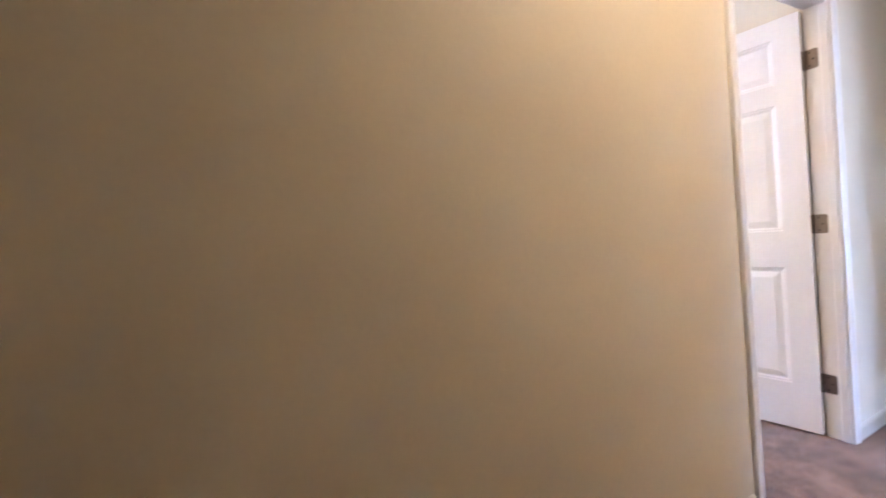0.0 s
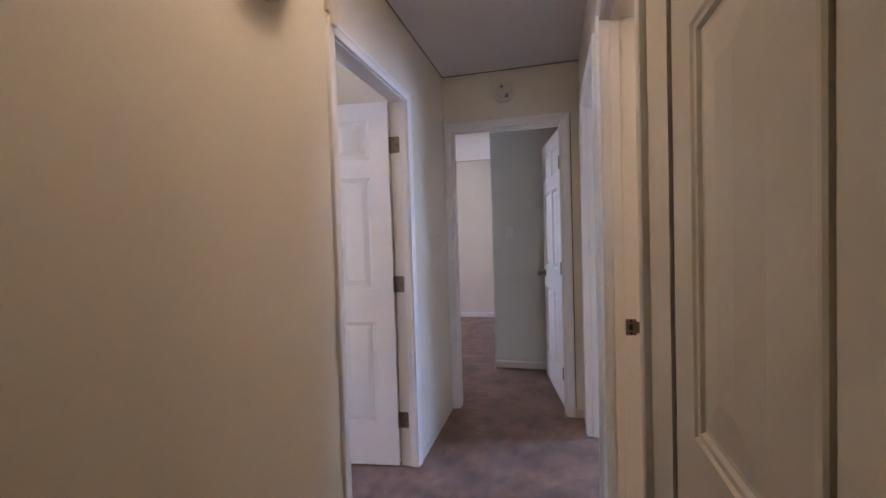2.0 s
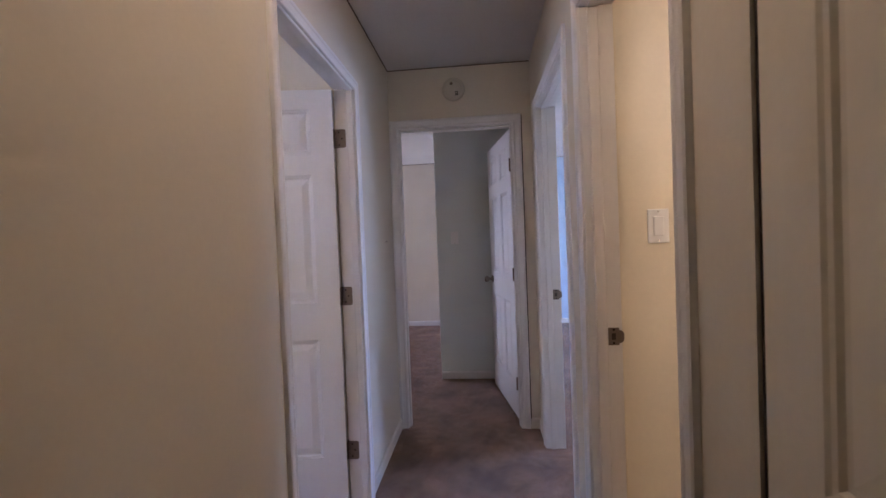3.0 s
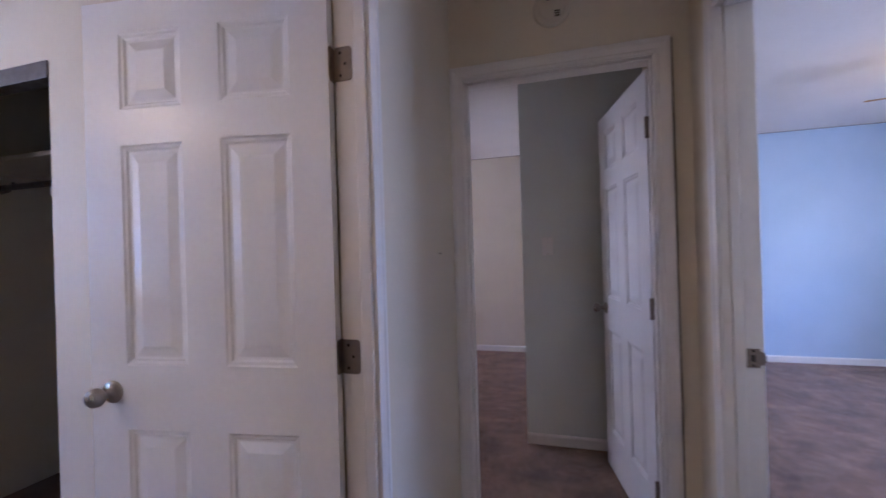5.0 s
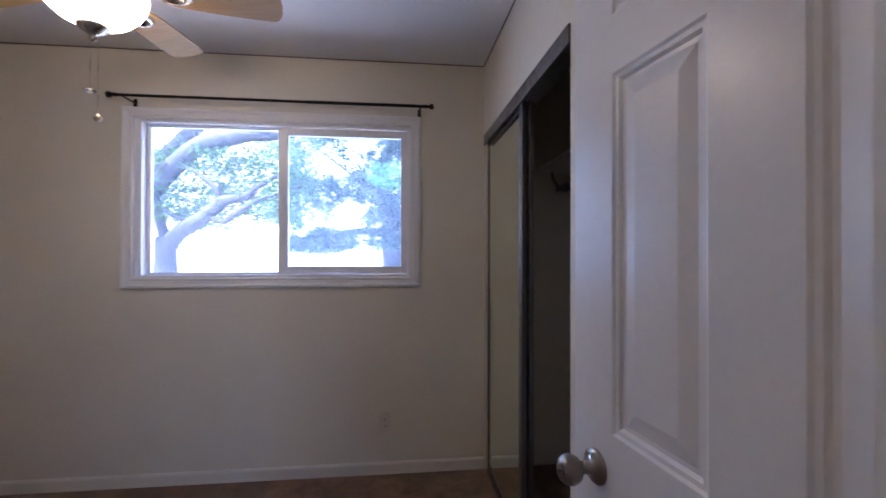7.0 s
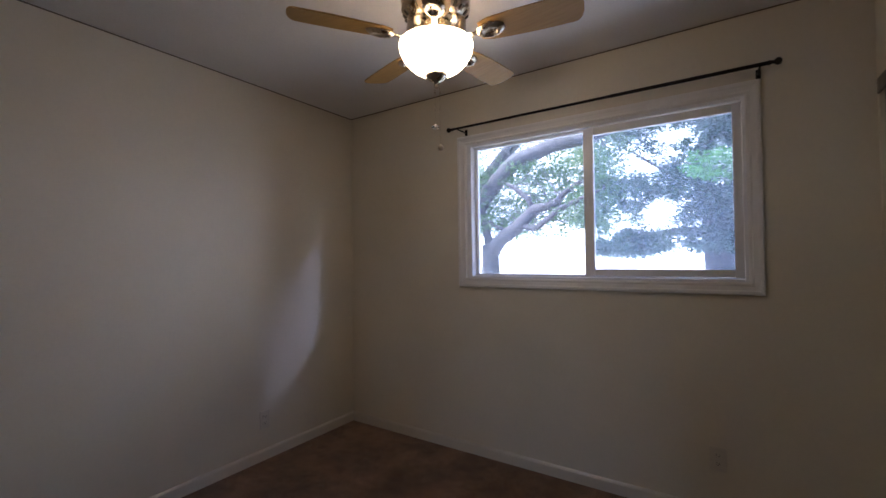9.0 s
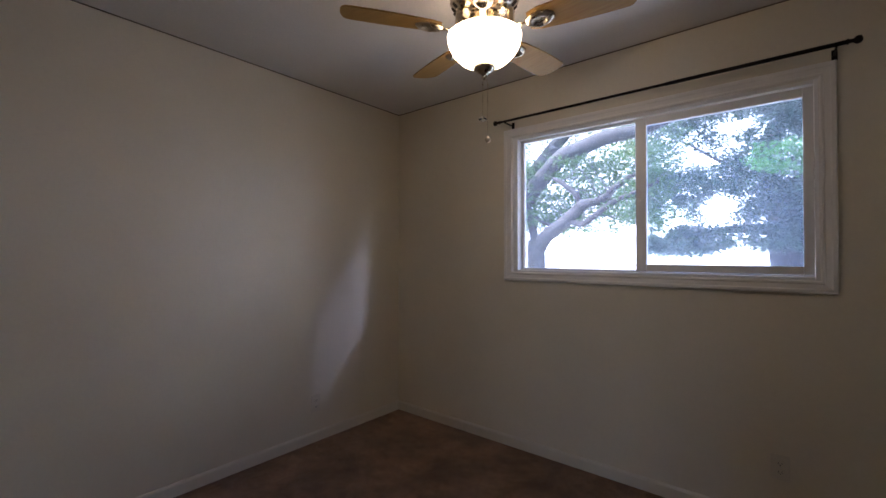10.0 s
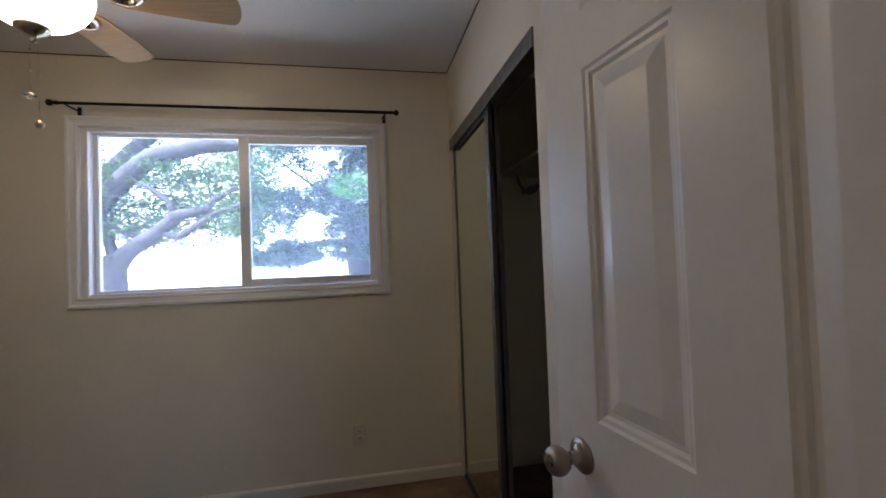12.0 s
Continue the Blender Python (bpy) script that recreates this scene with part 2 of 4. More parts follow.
def box(bm, x0, x1, y0, y1, z0, z1, bevel=0.0, segs=2):
    r = bmesh.ops.create_cube(bm, size=1.0)
    for v in r["verts"]:
        v.co = Vector((x0 + (v.co.x + 0.5) * (x1 - x0), y0 + (v.co.y + 0.5) * (y1 - y0), z0 + (v.co.z + 0.5) * (z1 - z0)))
    if bevel:
        es = {e for v in r["verts"] for e in v.link_edges}
        bmesh.ops.bevel(bm, geom=list(es), offset=bevel, segments=segs, affect="EDGES", profile=0.5)
    return bm


def boxes(*items, bevel=0.0):
    bm = bmesh.new()
    for it in items:
        box(bm, *it, bevel=bevel)
    return bm


def lathe(bm, profile, m=None, steps=32):
    """Turn a profile of (radius, z) about z."""
    rings = []
    for r, z in profile:
        if r < 1e-6:
            rings.append([bm.verts.new((0, 0, z))])
        else:
            rings.append([bm.verts.new((r * math.cos(2 * math.pi * i / steps), r * math.sin(2 * math.pi * i / steps), z)) for i in range(steps)])
    for a, b in zip(rings, rings[1:]):
        for i in range(steps):
            j = (i + 1) % steps
            q = [a[i % len(a)], a[j % len(a)], b[j % len(b)], b[i % len(b)]]
            q = list(dict.fromkeys(q))
            if len(q) > 2:
                bm.faces.new(q)
    if m is not None:
        bmesh.ops.transform(bm, matrix=m, verts=[v for r in rings for v in r])
    return bm


def tube(bm, pts, radii, sides=8):
    """A tube through the points; its ring is carried along without twisting."""
    rings, side = [], None
    for i, p in enumerate(pts):
        way = (Vector(pts[min(i + 1, len(pts) - 1)]) - Vector(pts[max(i - 1, 0)])).normalized()
        side = (side - way * side.dot(way)).normalized() if side else way.orthogonal().normalized()
        up = way.cross(side)
        rings.append([bm.verts.new(Vector(p) + (side * math.cos(2 * math.pi * k / sides) + up * math.sin(2 * math.pi * k / sides)) * radii[i]) for k in range(sides)])
    for a, b in zip(rings, rings[1:]):
        for k in range(sides):
            bm.faces.new((a[k], a[(k + 1) % sides], b[(k + 1) % sides], b[k]))
    bm.faces.new(rings[0][::-1])
    bm.faces.new(rings[-1])
    return bm


# ---- floor, ceiling, walls ----
H = 2.44
structure("floor", boxes((-4.5, 5.2, -4.7, 2.7, -0.2, 0.0)), M_CARPET, "worn brown cut-pile carpet with lighter tracks")
structure("ceiling", boxes((-4.5, 5.2, -4.7, 2.7, H, H + 0.12)), M_CEIL, "grey-white lightly textured flat ceiling")


def wall(name, axis, a0, a1, c0, c1, openings=(), material=None, label="cream painted plaster wall"):
    """A wall along x or y from a0 to a1, c0 to c1 thick, with openings (from, to, bottom, top)."""
    us = sorted({a0, a1, *[v for o in openings for v in o[:2]]})
    zs = sorted({0.0, H, *[v for o in openings for v in o[2:]]})

    def solid(i, k):
        if not (0 <= i < len(us) - 1 and 0 <= k < len(zs) - 1):
            return False
        u, z = (us[i] + us[i + 1]) / 2, (zs[k] + zs[k + 1]) / 2
        return not any(p < u < q and lo < z < hi for p, q, lo, hi in openings)
    bm = bmesh.new()

    def quad(*corners):
        bm.faces.new([bm.verts.new((u, c, z) if axis == "x" else (c, u, z)) for u, c, z in corners])
    for i in range(len(us) - 1):
        for k in range(len(zs) - 1):
            if not solid(i, k):
                continue
            u0, u1, w0, w1 = us[i], us[i + 1], zs[k], zs[k + 1]
            for c in (c0, c1):
                quad((u0, c, w0), (u1, c, w0), (u1, c, w1), (u0, c, w1))
            for di, u in ((-1, u0), (1, u1)):
                if not solid(i + di, k):
                    quad((u, c0, w0), (u, c1, w0), (u, c1, w1), (u, c0, w1))
            for dk, z in ((-1, w0), (1, w1)):
                if not solid(i, k + dk):
                    quad((u0, c0, z), (u1, c0, z), (u1, c1, z), (u0, c1, z))
    bmesh.ops.remove_doubles(bm, verts=bm.verts, dist=1e-5)
    return structure(name, bm, material or M_WALL, label)


wall("wall_hall_north", "x", -4.4, 1.61, 0.0, 0.092, [(-0.015, 0.80, 0, 2.047)])
wall("wall_hall_end", "y", -0.95, 2.555, 1.61, 1.72, [(-0.835, -0.045, 0, 2.05)])
wall("wall_hall_south", "x", -4.4, 5.1, -1.055, -0.95, [(-1.135, -0.650, 0, 2.06), (-0.452, 0.25, 0, 2.06), (0.515, 1.345, 0, 2.06)])
# Unseen end wall, set far back so less light bounces along the hall.
wall("wall_hall_west", "y", -1.055, 0.092, -4.5, -4.4)
wall("wall_bedroom_north", "x", -2.36, 1.72, 2.555, 2.70, [(-1.158, 0.39, 1.158, 2.060)])
wall("wall_bedroom_west", "y", 0.092, 2.555, -2.345, -2.235)
wall("wall_closet_front", "y", 0.092, 2.555, 0.833, 0.935, [(1.265, 2.53, 0, 2.005)])
wall("wall_closet_side", "x", 0.935, 1.61, 0.80, 0.88)
wall("wall_bath_east", "y", -4.6, -1.055, 0.252, 0.36, (), M_BATHWALL, "warm cream bathroom wall")
wall("wall_bath_west", "y", -2.9, -1.055, -1.7, -1.6, (), M_BATHWALL, "warm cream bathroom wall")
wall("wall_bath_south", "x", -1.7, 0.252, -3.0, -2.9, (), M_BATHWALL, "warm cream bathroom wall")
wall("wall_linen_back", "x", -1.25, -0.5, -1.5, -1.42)
wall("wall_south_room_south", "x", 0.252, 5.2, -4.7, -4.6, [(1.75, 3.35, 0.9, 2.1)], M_BLUEWALL, "pale blue painted wall")
wall("wall_south_room_east", "y", -4.6, -0.95, 5.1, 5.2, (), M_BLUEWALL, "pale blue painted wall in daylight")
wall("wall_east_room_north", "x", 1.72, 5.2, 2.555, 2.70, [(3.95, 4.95, 1.1, 2.0)])
wall("wall_east_room_east", "y", -0.95, 2.555, 5.1, 5.2)
wall("wall_east_room_stub", "y", -0.95, -0.19, 2.635, 2.75, (), M_GREYWALL, "pale grey painted wall")
wall("wall_east_room_return", "x", 2.75, 5.1, -0.29, -0.19, (), M_GREYWALL, "pale grey painted wall")


# ---- trim ----
PROFILE = [(0.0, 0.0), (0.0, 0.009), (0.004, 0.0115), (0.011, 0.012), (0.015, 0.0095), (0.034, 0.013), (0.040, 0.0165), (0.052, 0.0165), (0.057, 0.013), (0.057, 0.0)]


def strip(ends_a, ends_b):
    bm = bmesh.new()
    a = [bm.verts.new(p) for p in ends_a]
    b = [bm.verts.new(p) for p in ends_b]
    n = len(a)
    for i in range(n):
        bm.faces.new((a[i], a[(i + 1) % n], b[(i + 1) % n], b[i]))
    bm.faces.new(a[::-1])
    bm.faces.new(b)
    return bm


def casing(name, to_world, a0, a1, z0, z1, label, sill=False, wide=1.0, material=None):
    """Mitred moulding round an opening a0..a1 x z0..z1; to_world turns (along, out, up) into a place."""
    root = tagged(new(name), label, "trim", kind="structure")
    pr = [(u * wide, o) for u, o in PROFILE]
    lo = [z0 - (u if sill else 0) for u, o in pr]
    mat = material or M_TRIM
    part("casing", strip([to_world(a0 - u, o, l) for (u, o), l in zip(pr, lo)], [to_world(a0 - u, o, z1 + u) for u, o in pr]), mat, root)
    part("casing", strip([to_world(a1 + u, o, l) for (u, o), l in zip(pr, lo)], [to_world(a1 + u, o, z1 + u) for u, o in pr]), mat, root)
    part("casing", strip([to_world(a0 - u, o, z1 + u) for u, o in pr], [to_world(a1 + u, o, z1 + u) for u, o in pr]), mat, root)
    if sill:
        part("casing", strip([to_world(a0 - u, o, z0 - u) for u, o in pr], [to_world(a1 + u, o, z0 - u) for u, o in pr]), mat, root)
    return root


def jamb(name, axis, a0, a1, c0, c1, top, stop_at, label="white painted door jamb with stop"):
    """Jamb boards lining a rough opening a0..a1 through a wall c0..c1 thick; stop_at: where the stop strip starts and ends."""
    root = tagged(new(name), label, "trim", kind="structure")
    t = 0.015

    def b(p, q, r, s, z0, z1, bev=0.001):
        bm = bmesh.new()
        box(bm, *((p, q, r, s) if axis == "x" else (r, s, p, q)), z0, z1, bevel=bev, segs=1)
        return bm
    part("jamb_board", b(a0, a0 + t, c0 - 0.003, c1 + 0.003, 0, top), M_TRIM, root)
    part("jamb_board", b(a1 - t, a1, c0 - 0.003, c1 + 0.003, 0, top), M_TRIM, root)
    part("head_board", b(a0 + t, a1 - t, c0 - 0.003, c1 + 0.003, top - t, top), M_TRIM, root)
    s0, s1 = stop_at
    part("door_stop", b(a0 + t, a0 + t + 0.01, s0, s1, 0, top - t, 0.003), M_TRIM, root)
    part("door_stop", b(a1 - t - 0.01, a1 - t, s0, s1, 0, top - t, 0.003), M_TRIM, root)
    part("door_stop", b(a0 + t + 0.01, a1 - t - 0.01, s0, s1, top - t - 0.01, top - t, 0.003), M_TRIM, root)
    return root


jamb("door_frame_bedroom", "x", -0.015, 0.80, 0.0, 0.092, 2.047, (0.002, 0.034))
jamb("door_frame_hall_end", "y", -0.835, -0.045, 1.61, 1.72, 2.05, (1.63, 1.67))
jamb("door_frame_bath", "x", -0.452, 0.25, -1.055, -0.95, 2.06, (-1.008, -0.972))
jamb("door_frame_south_room", "x", 0.515, 1.345, -1.055, -0.95, 2.06, (-1.005, -0.972))
casing("trim_bedroom_hall_side", lambda a, o, z: (a, -o, z), -0.003, 0.783, 0, 2.028, "white moulded door casing", False, 0.85)
casing("trim_hall_end", lambda a, o, z: (1.61 - o, a, z), -0.825, -0.057, 0, 2.04, "white moulded door casing")
casing("trim_hall_end_far_side", lambda a, o, z: (1.72 + o, a, z), -0.825, -0.057, 0, 2.04, "white moulded door casing")
casing("trim_bath", lambda a, o, z: (a, -0.95 + o, z), -0.442, 0.240, 0, 2.05, "white moulded door casing")
casing("trim_south_room", lambda a, o, z: (a, -0.95 + o, z), 0.525, 1.335, 0, 2.05, "white moulded door casing")
linen_trim = tagged(new("trim_linen_closet"), "cream painted flat closet frame boards", "trim", kind="structure")


def plank(x0, x1, y0, y1, z0, z1, bev=0.002):
    return box(bmesh.new(), x0, x1, y0, y1, z0, z1, bevel=bev)


part("jamb_board", plank(-1.134, -1.086, -1.02, -0.944, 0, 2.059), M_LINEN, linen_trim)
part("bead", plank(-1.0855, -1.068, -0.975, -0.940, 0, 2.045, 0.006), M_LINEN, linen_trim)
part("bead", plank(-1.0675, -1.052, -0.975, -0.947, 0, 2.045, 0.005), M_LINEN, linen_trim)
# Dark plank set in the door gap supplies its shade by colour.
part("shadow_gap", plank(-0.6575, -0.6505, -1.0, -0.956, 0, 2.045, 0.0), M_DARK, linen_trim)
part("head_board", plank(-1.085, -0.652, -1.02, -0.946, 2.046, 2.059), M_LINEN, linen_trim)


def baseboard(name, axis, a0, a1, face, out, mat=None):
    """A low moulded board along a wall face; out: +1 or -1, the way it stands off."""
    pr = [(0, 0), (0.011, 0), (0.011, 0.056), (0.008, 0.063), (0.004, 0.068), (0, 0.070)]

    def w(a, o, z):
        return (a, face + out * o, z) if axis == "x" else (face + out * o, a, z)
    return structure(name, strip([w(a0, o, z) for o, z in pr], [w(a1, o, z) for o, z in pr]), mat or M_BASE, "low white painted baseboard" if mat else "low cream painted baseboard")


for ax, a0, a1, f, o in [("x", -4.4, -0.058, 0.0, -1), ("x", 0.837, 1.61, 0.0, -1), ("y", -0.95, -0.884, 1.61, -1), ("x", 1.393, 1.61, -0.95, 1), ("x", 0.298, 0.467, -0.95, 1),
                         ("x", -4.4, -1.135, -0.95, 1), ("x", -2.235, -0.03, 0.092, 1), ("y", 0.092, 2.555, -2.235, 1), ("x", -2.225, 0.833, 2.555, -1), ("y", 0.092, 1.265, 0.833, -1),
                         ("y", -0.94, -0.19, 2.635, -1), ("x", 2.75, 5.1, -0.19, 1), ("y", -0.18, 2.555, 5.1, -1), ("y", -4.6, -1.055, 5.1, -1), ("x", 1.74, 5.1, 2.555, -1), ("y", -2.9, -1.055, 0.252, -1)]:
    baseboard("baseboard", ax, a0, a1, f, o, M_TRIM if f in (2.635, 5.1, -0.19) else None)


# Brown strip puts the joint's shade into colour along the ceiling edge.
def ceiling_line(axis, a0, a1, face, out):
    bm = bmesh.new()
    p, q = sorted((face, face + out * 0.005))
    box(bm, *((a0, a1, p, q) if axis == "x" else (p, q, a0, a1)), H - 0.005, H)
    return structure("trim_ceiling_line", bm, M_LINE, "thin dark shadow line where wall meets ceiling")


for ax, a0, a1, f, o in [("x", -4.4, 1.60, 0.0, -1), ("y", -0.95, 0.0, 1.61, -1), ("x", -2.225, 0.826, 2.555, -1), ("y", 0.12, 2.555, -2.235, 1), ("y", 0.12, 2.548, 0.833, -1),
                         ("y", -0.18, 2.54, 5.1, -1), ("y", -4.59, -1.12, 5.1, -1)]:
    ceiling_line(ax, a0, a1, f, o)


# ---- panel doors ----
def face_panel(bm, x0, x1, z0, z1, y, n, slope=0.050):
    """A raised panel set in a moulded recess on the face y whose outward side is n (+1 or -1)."""
    rings = [(0.0, 0.0), (0.005, -0.0035), (0.012, -0.0045), (0.017, -0.0095), (0.024, -0.010), (slope, -0.0035), (slope + 0.003, -0.003)]
    prev = None
    for inset, d in rings:
        yy = y + n * d
        ring = [bm.verts.new((x0 + inset, yy, z0 + inset)), bm.verts.new((x1 - inset, yy, z0 + inset)), bm.verts.new((x1 - inset, yy, z1 - inset)), bm.verts.new((x0 + inset, yy, z1 - inset))]
        if prev:
            for i in range(4):
                bm.faces.new((prev[i], prev[(i + 1) % 4], ring[(i + 1) % 4], ring[i]))
        prev = ring
    bm.faces.new(prev)


def door_leaf(root, width, height, cols, rows, material, thick=0.035, z0=0.012, slope=0.050):
    """Stiles and rails with raised panels both sides. Local x from the hinge edge, y from 0 (front) back to thick, z up."""
    xs = sorted({0.0, width, *[v for c in cols for v in c]})
    zs = sorted({z0, height, *[v for r in rows for v in r]})
    bm = bmesh.new()
    for i in range(len(xs) - 1):
        for k in range(len(zs) - 1):
            xa, xb, za, zb = xs[i], xs[i + 1], zs[k], zs[k + 1]
            if (xa, xb) in cols and (za, zb) in rows:
                continue
            for y in (0.0, thick):
                bm.faces.new([bm.verts.new(p) for p in ((xa, y, za), (xb, y, za), (xb, y, zb), (xa, y, zb))])
    for p, q in (((0, z0), (width, z0)), ((width, z0), (width, height)), ((width, height), (0, height)), ((0, height), (0, z0))):
        bm.faces.new([bm.verts.new(v) for v in ((p[0], 0, p[1]), (q[0], 0, q[1]), (q[0], thick, q[1]), (p[0], thick, p[1]))])
    bmesh.ops.remove_doubles(bm, verts=bm.verts, dist=1e-5)
    leaf = part("leaf", bm, material, root)
    for c in cols:
        for r in rows:
            pb = bmesh.new()
            face_panel(pb, *c, *r, 0.0, -1, slope)
            face_panel(pb, *c, *r, thick, 1, slope)
            part("panel", pb, material, leaf)
    return leaf


def knob_set(root, x, z, thick):
    for y, n, name in ((0.0, -1, "door_knob"), (thick, 1, "door_knob")):
        m = pose(x, y, z, 90 if n < 0 else -90)
        k = part(name, lathe(bmesh.new(), [(0, 0), (0.032, 0), (0.032, 0.003), (0.029, 0.007), (0.022, 0.0105), (0.014, 0.013), (0.0115, 0.018), (0.0115, 0.029), (0.014, 0.034), (0.021, 0.039),
                                           (0.0255, 0.047), (0.0265, 0.055), (0.0245, 0.063), (0.019, 0.0695), (0.010, 0.073), (0, 0.074)], m), M_KNOB, root, "brushed nickel round knob", True)


def leaf_plate(w, h, t, r=0.010):
    """A thin plate in the y-z plane from y 0 to w, its far corners rounded, t thick in x."""
    loop = [(0.0, -h / 2)]
    for cz, a0 in ((-h / 2 + r, -90), (h / 2 - r, 0)):
        loop += [(w - r + r * math.cos(radians(a0 + k * 22.5)), cz + r * math.sin(radians(a0 + k * 22.5))) for k in range(5)]
    loop.append((0.0, h / 2))
    bm = bmesh.new()
    a, b = [bm.verts.new((0, y, z)) for y, z in loop], [bm.verts.new((t, y, z)) for y, z in loop]
    bm.faces.new(a[::-1])
    bm.faces.new(b)
    for i in range(len(loop)):
        k = (i + 1) % len(loop)
        bm.faces.new((a[i], a[k], b[k], b[i]))
    return bm


def placed(bm, m):
    bmesh.ops.transform(bm, matrix=m, verts=bm.verts)
    return bm


def screws(parent, spots, axis_ry):
    for p in spots:
        part("screw", lathe(bmesh.new(), [(0, 0), (0.0042, 0), (0.0036, 0.0009), (0, 0.0009)], pose(*p, 0, axis_ry), 10), M_ROD, parent)


def hinge_mesh(root, z, leaf_len=0.09):
    """A butt hinge at the hinge edge: barrel, one leaf on the jamb, one on the door's edge."""
    bm = bmesh.new()
    for i in range(5):
        lathe(bm, [(0, 0), (0.0058, 0), (0.0062, 0.001), (0.0062, 0.0165), (0.0058, 0.0175), (0, 0.0175)], pose(-0.004, 0.004 - 0.008, z - 0.045 + i * 0.018), 12)
    h = part("hinge", bm, M_HINGE, root, "tarnished steel butt hinge", True)
    lf = part("hinge_leaf", placed(leaf_plate(0.031, leaf_len, 0.003), pose(-0.0035, 0.002, z)), M_HINGE, h)
    return h


ROWS6 = [(0.24, 0.82), (1.0, 1.618), (1.718, 1.933)]
bedroom_door = thing("panel_door", pose(0.757, 0.099, 0, 0, 0, 90 + 7.7) @ pose(0, -0.035, 0), "white six-panel door standing open into the bedroom", "door")
door_leaf(bedroom_door, 0.738, 2.026, [(0.108, 0.313), (0.429, 0.622)], ROWS6, M_DOOR)
knob_set(bedroom_door, 0.668, 0.925, 0.035)
for hz in (0.26, 1.025, 1.795):
    hinge_mesh(bedroom_door, hz)
    jl = structure("trim_hinge_leaf", placed(leaf_plate(0.049, 0.09, 0.002), pose(0.7848, 0.0935, hz, 0, 0, 180)), M_HINGE, "tarnished steel hinge leaf on the jamb")
    screws(jl, [(0.7828, 0.078, hz - 0.030), (0.7828, 0.064, hz), (0.7828, 0.078, hz + 0.030)], -90)

end_door = thing("panel_door", pose(1.732, -0.812, 0, 0, 0, 10.7) @ Matrix.Diagonal((1, -1, 1, 1)), "white six-panel door standing open into the far room", "door")
door_leaf(end_door, 0.75, 2.03, [(0.115, 0.325), (0.43, 0.64)], ROWS6, M_DOOR2)
knob_set(end_door, 0.69, 0.935, 0.035)
for hz in (0.26, 1.025, 1.785):
    hinge_mesh(end_door, hz)

linen_door = thing("linen_closet_door", pose(-1.050, -0.955, 0) @ Matrix.Diagonal((1, -1, 1, 1)), "narrow cream three-panel closet door, shut", "door")
door_leaf(linen_door, 0.392, 2.04, [(0.082, 0.300)], [(0.24, 0.81), (0.985, 1.57), (1.67, 1.90)], M_LINEN, slope=0.080)


def strike_plate(x, y, z):
    root = thing("strike_plate", pose(x, y, z), "small steel strike plate on the door jamb", "strike plate", "strike plates")
    plate = part("plate", boxes((-0.0016, 0, -0.018, 0.018, -0.030, 0.030), bevel=0.0007), M_HINGE, root)
    part("lip", placed(leaf_plate(0.016, 0.044, 0.0016, 0.014), pose(-0.0016, -0.017, 0, 0, 0, 170)), M_HINGE, plate)
    screws(plate, [(-0.0016, 0.0, -0.023), (-0.0016, 0.0, 0.023)], -90)
    part("latch_hole", boxes((-0.0022, -0.0014, -0.006, 0.007, -0.011, 0.011)), M_DARK, root)


strike_plate(0.2350, -1.030, 0.932)
strike_plate(1.3300, -1.028, 0.931)


# ---- switches, outlets, detector, nail ----
def wall_plate(name, m, label, category, rocker, mat=None):
    """A cover plate in the local x-z plane that faces local -y."""
    mat = mat or M_PLASTIC
    root = thing(name, m, label, category)
    part("cover_plate", boxes((-0.035, 0.035, -0.006, 0, -0.0575, 0.0575), bevel=0.003), mat, root)
    if rocker:
        part("rocker", boxes((-0.0165, 0.0165, -0.0095, -0.004, -0.033, 0.033), bevel=0.002), mat, root)
    else:
        for s in (-1, 1):
            soc = part("socket", boxes((-0.0165, 0.0165, -0.0085, -0.004, s * 0.0195 - 0.0135, s * 0.0195 + 0.0135), bevel=0.003), mat, root)
            part("slots", boxes((-0.0075, -0.0055, -0.0092, -0.0080, s * 0.0195 - 0.003, s * 0.0195 + 0.006), (0.0055, 0.0075, -0.0092, -0.0080, s * 0.0195 - 0.003, s * 0.0195 + 0.005),
                                (-0.002, 0.002, -0.0092, -0.0080, s * 0.0195 - 0.009, s * 0.0195 - 0.005)), M_DARK, soc)
    for s in ((-0.049, 0.049) if rocker else (0.0,)):
        part("screw", lathe(bmesh.new(), [(0, 0), (0.003, 0), (0.0025, 0.0012), (0, 0.0014)], pose(0, -0.006, s, 90), 10), M_NICKEL, root)


wall_plate("power_outlet", pose(0.24, 2.555, 0.305), "almond duplex power outlet low on the wall", "outlet", False, M_ALMOND)
wall_plate("power_outlet", pose(-2.235, 1.76, 0.26, 0, 0, 90), "almond duplex power outlet low on the wall", "outlet", False, M_ALMOND)
wall_plate("light_switch", pose(0.252, -1.19, 1.30, 0, 0, -90), "white rocker light switch on the bathroom wall", "light switch", True)
wall_plate("light_switch", pose(2.635, -0.353, 1.30, 0, 0, -90), "pale light switch on the grey wall", "light switch", True)

# No gap is cut here; a dark strip carries the shadow line.
structure("trim_shadow_gap", boxes((1.6035, 1.6095, -0.8885, -0.8835, 0, 2.09)), M_DARK, "thin dark strip for the shadow gap beside the door casing")
det = thing("smoke_detector", pose(1.61, -0.446, 2.284, 0, -90, 0), "round white smoke detector above the doorway", "smoke detector")
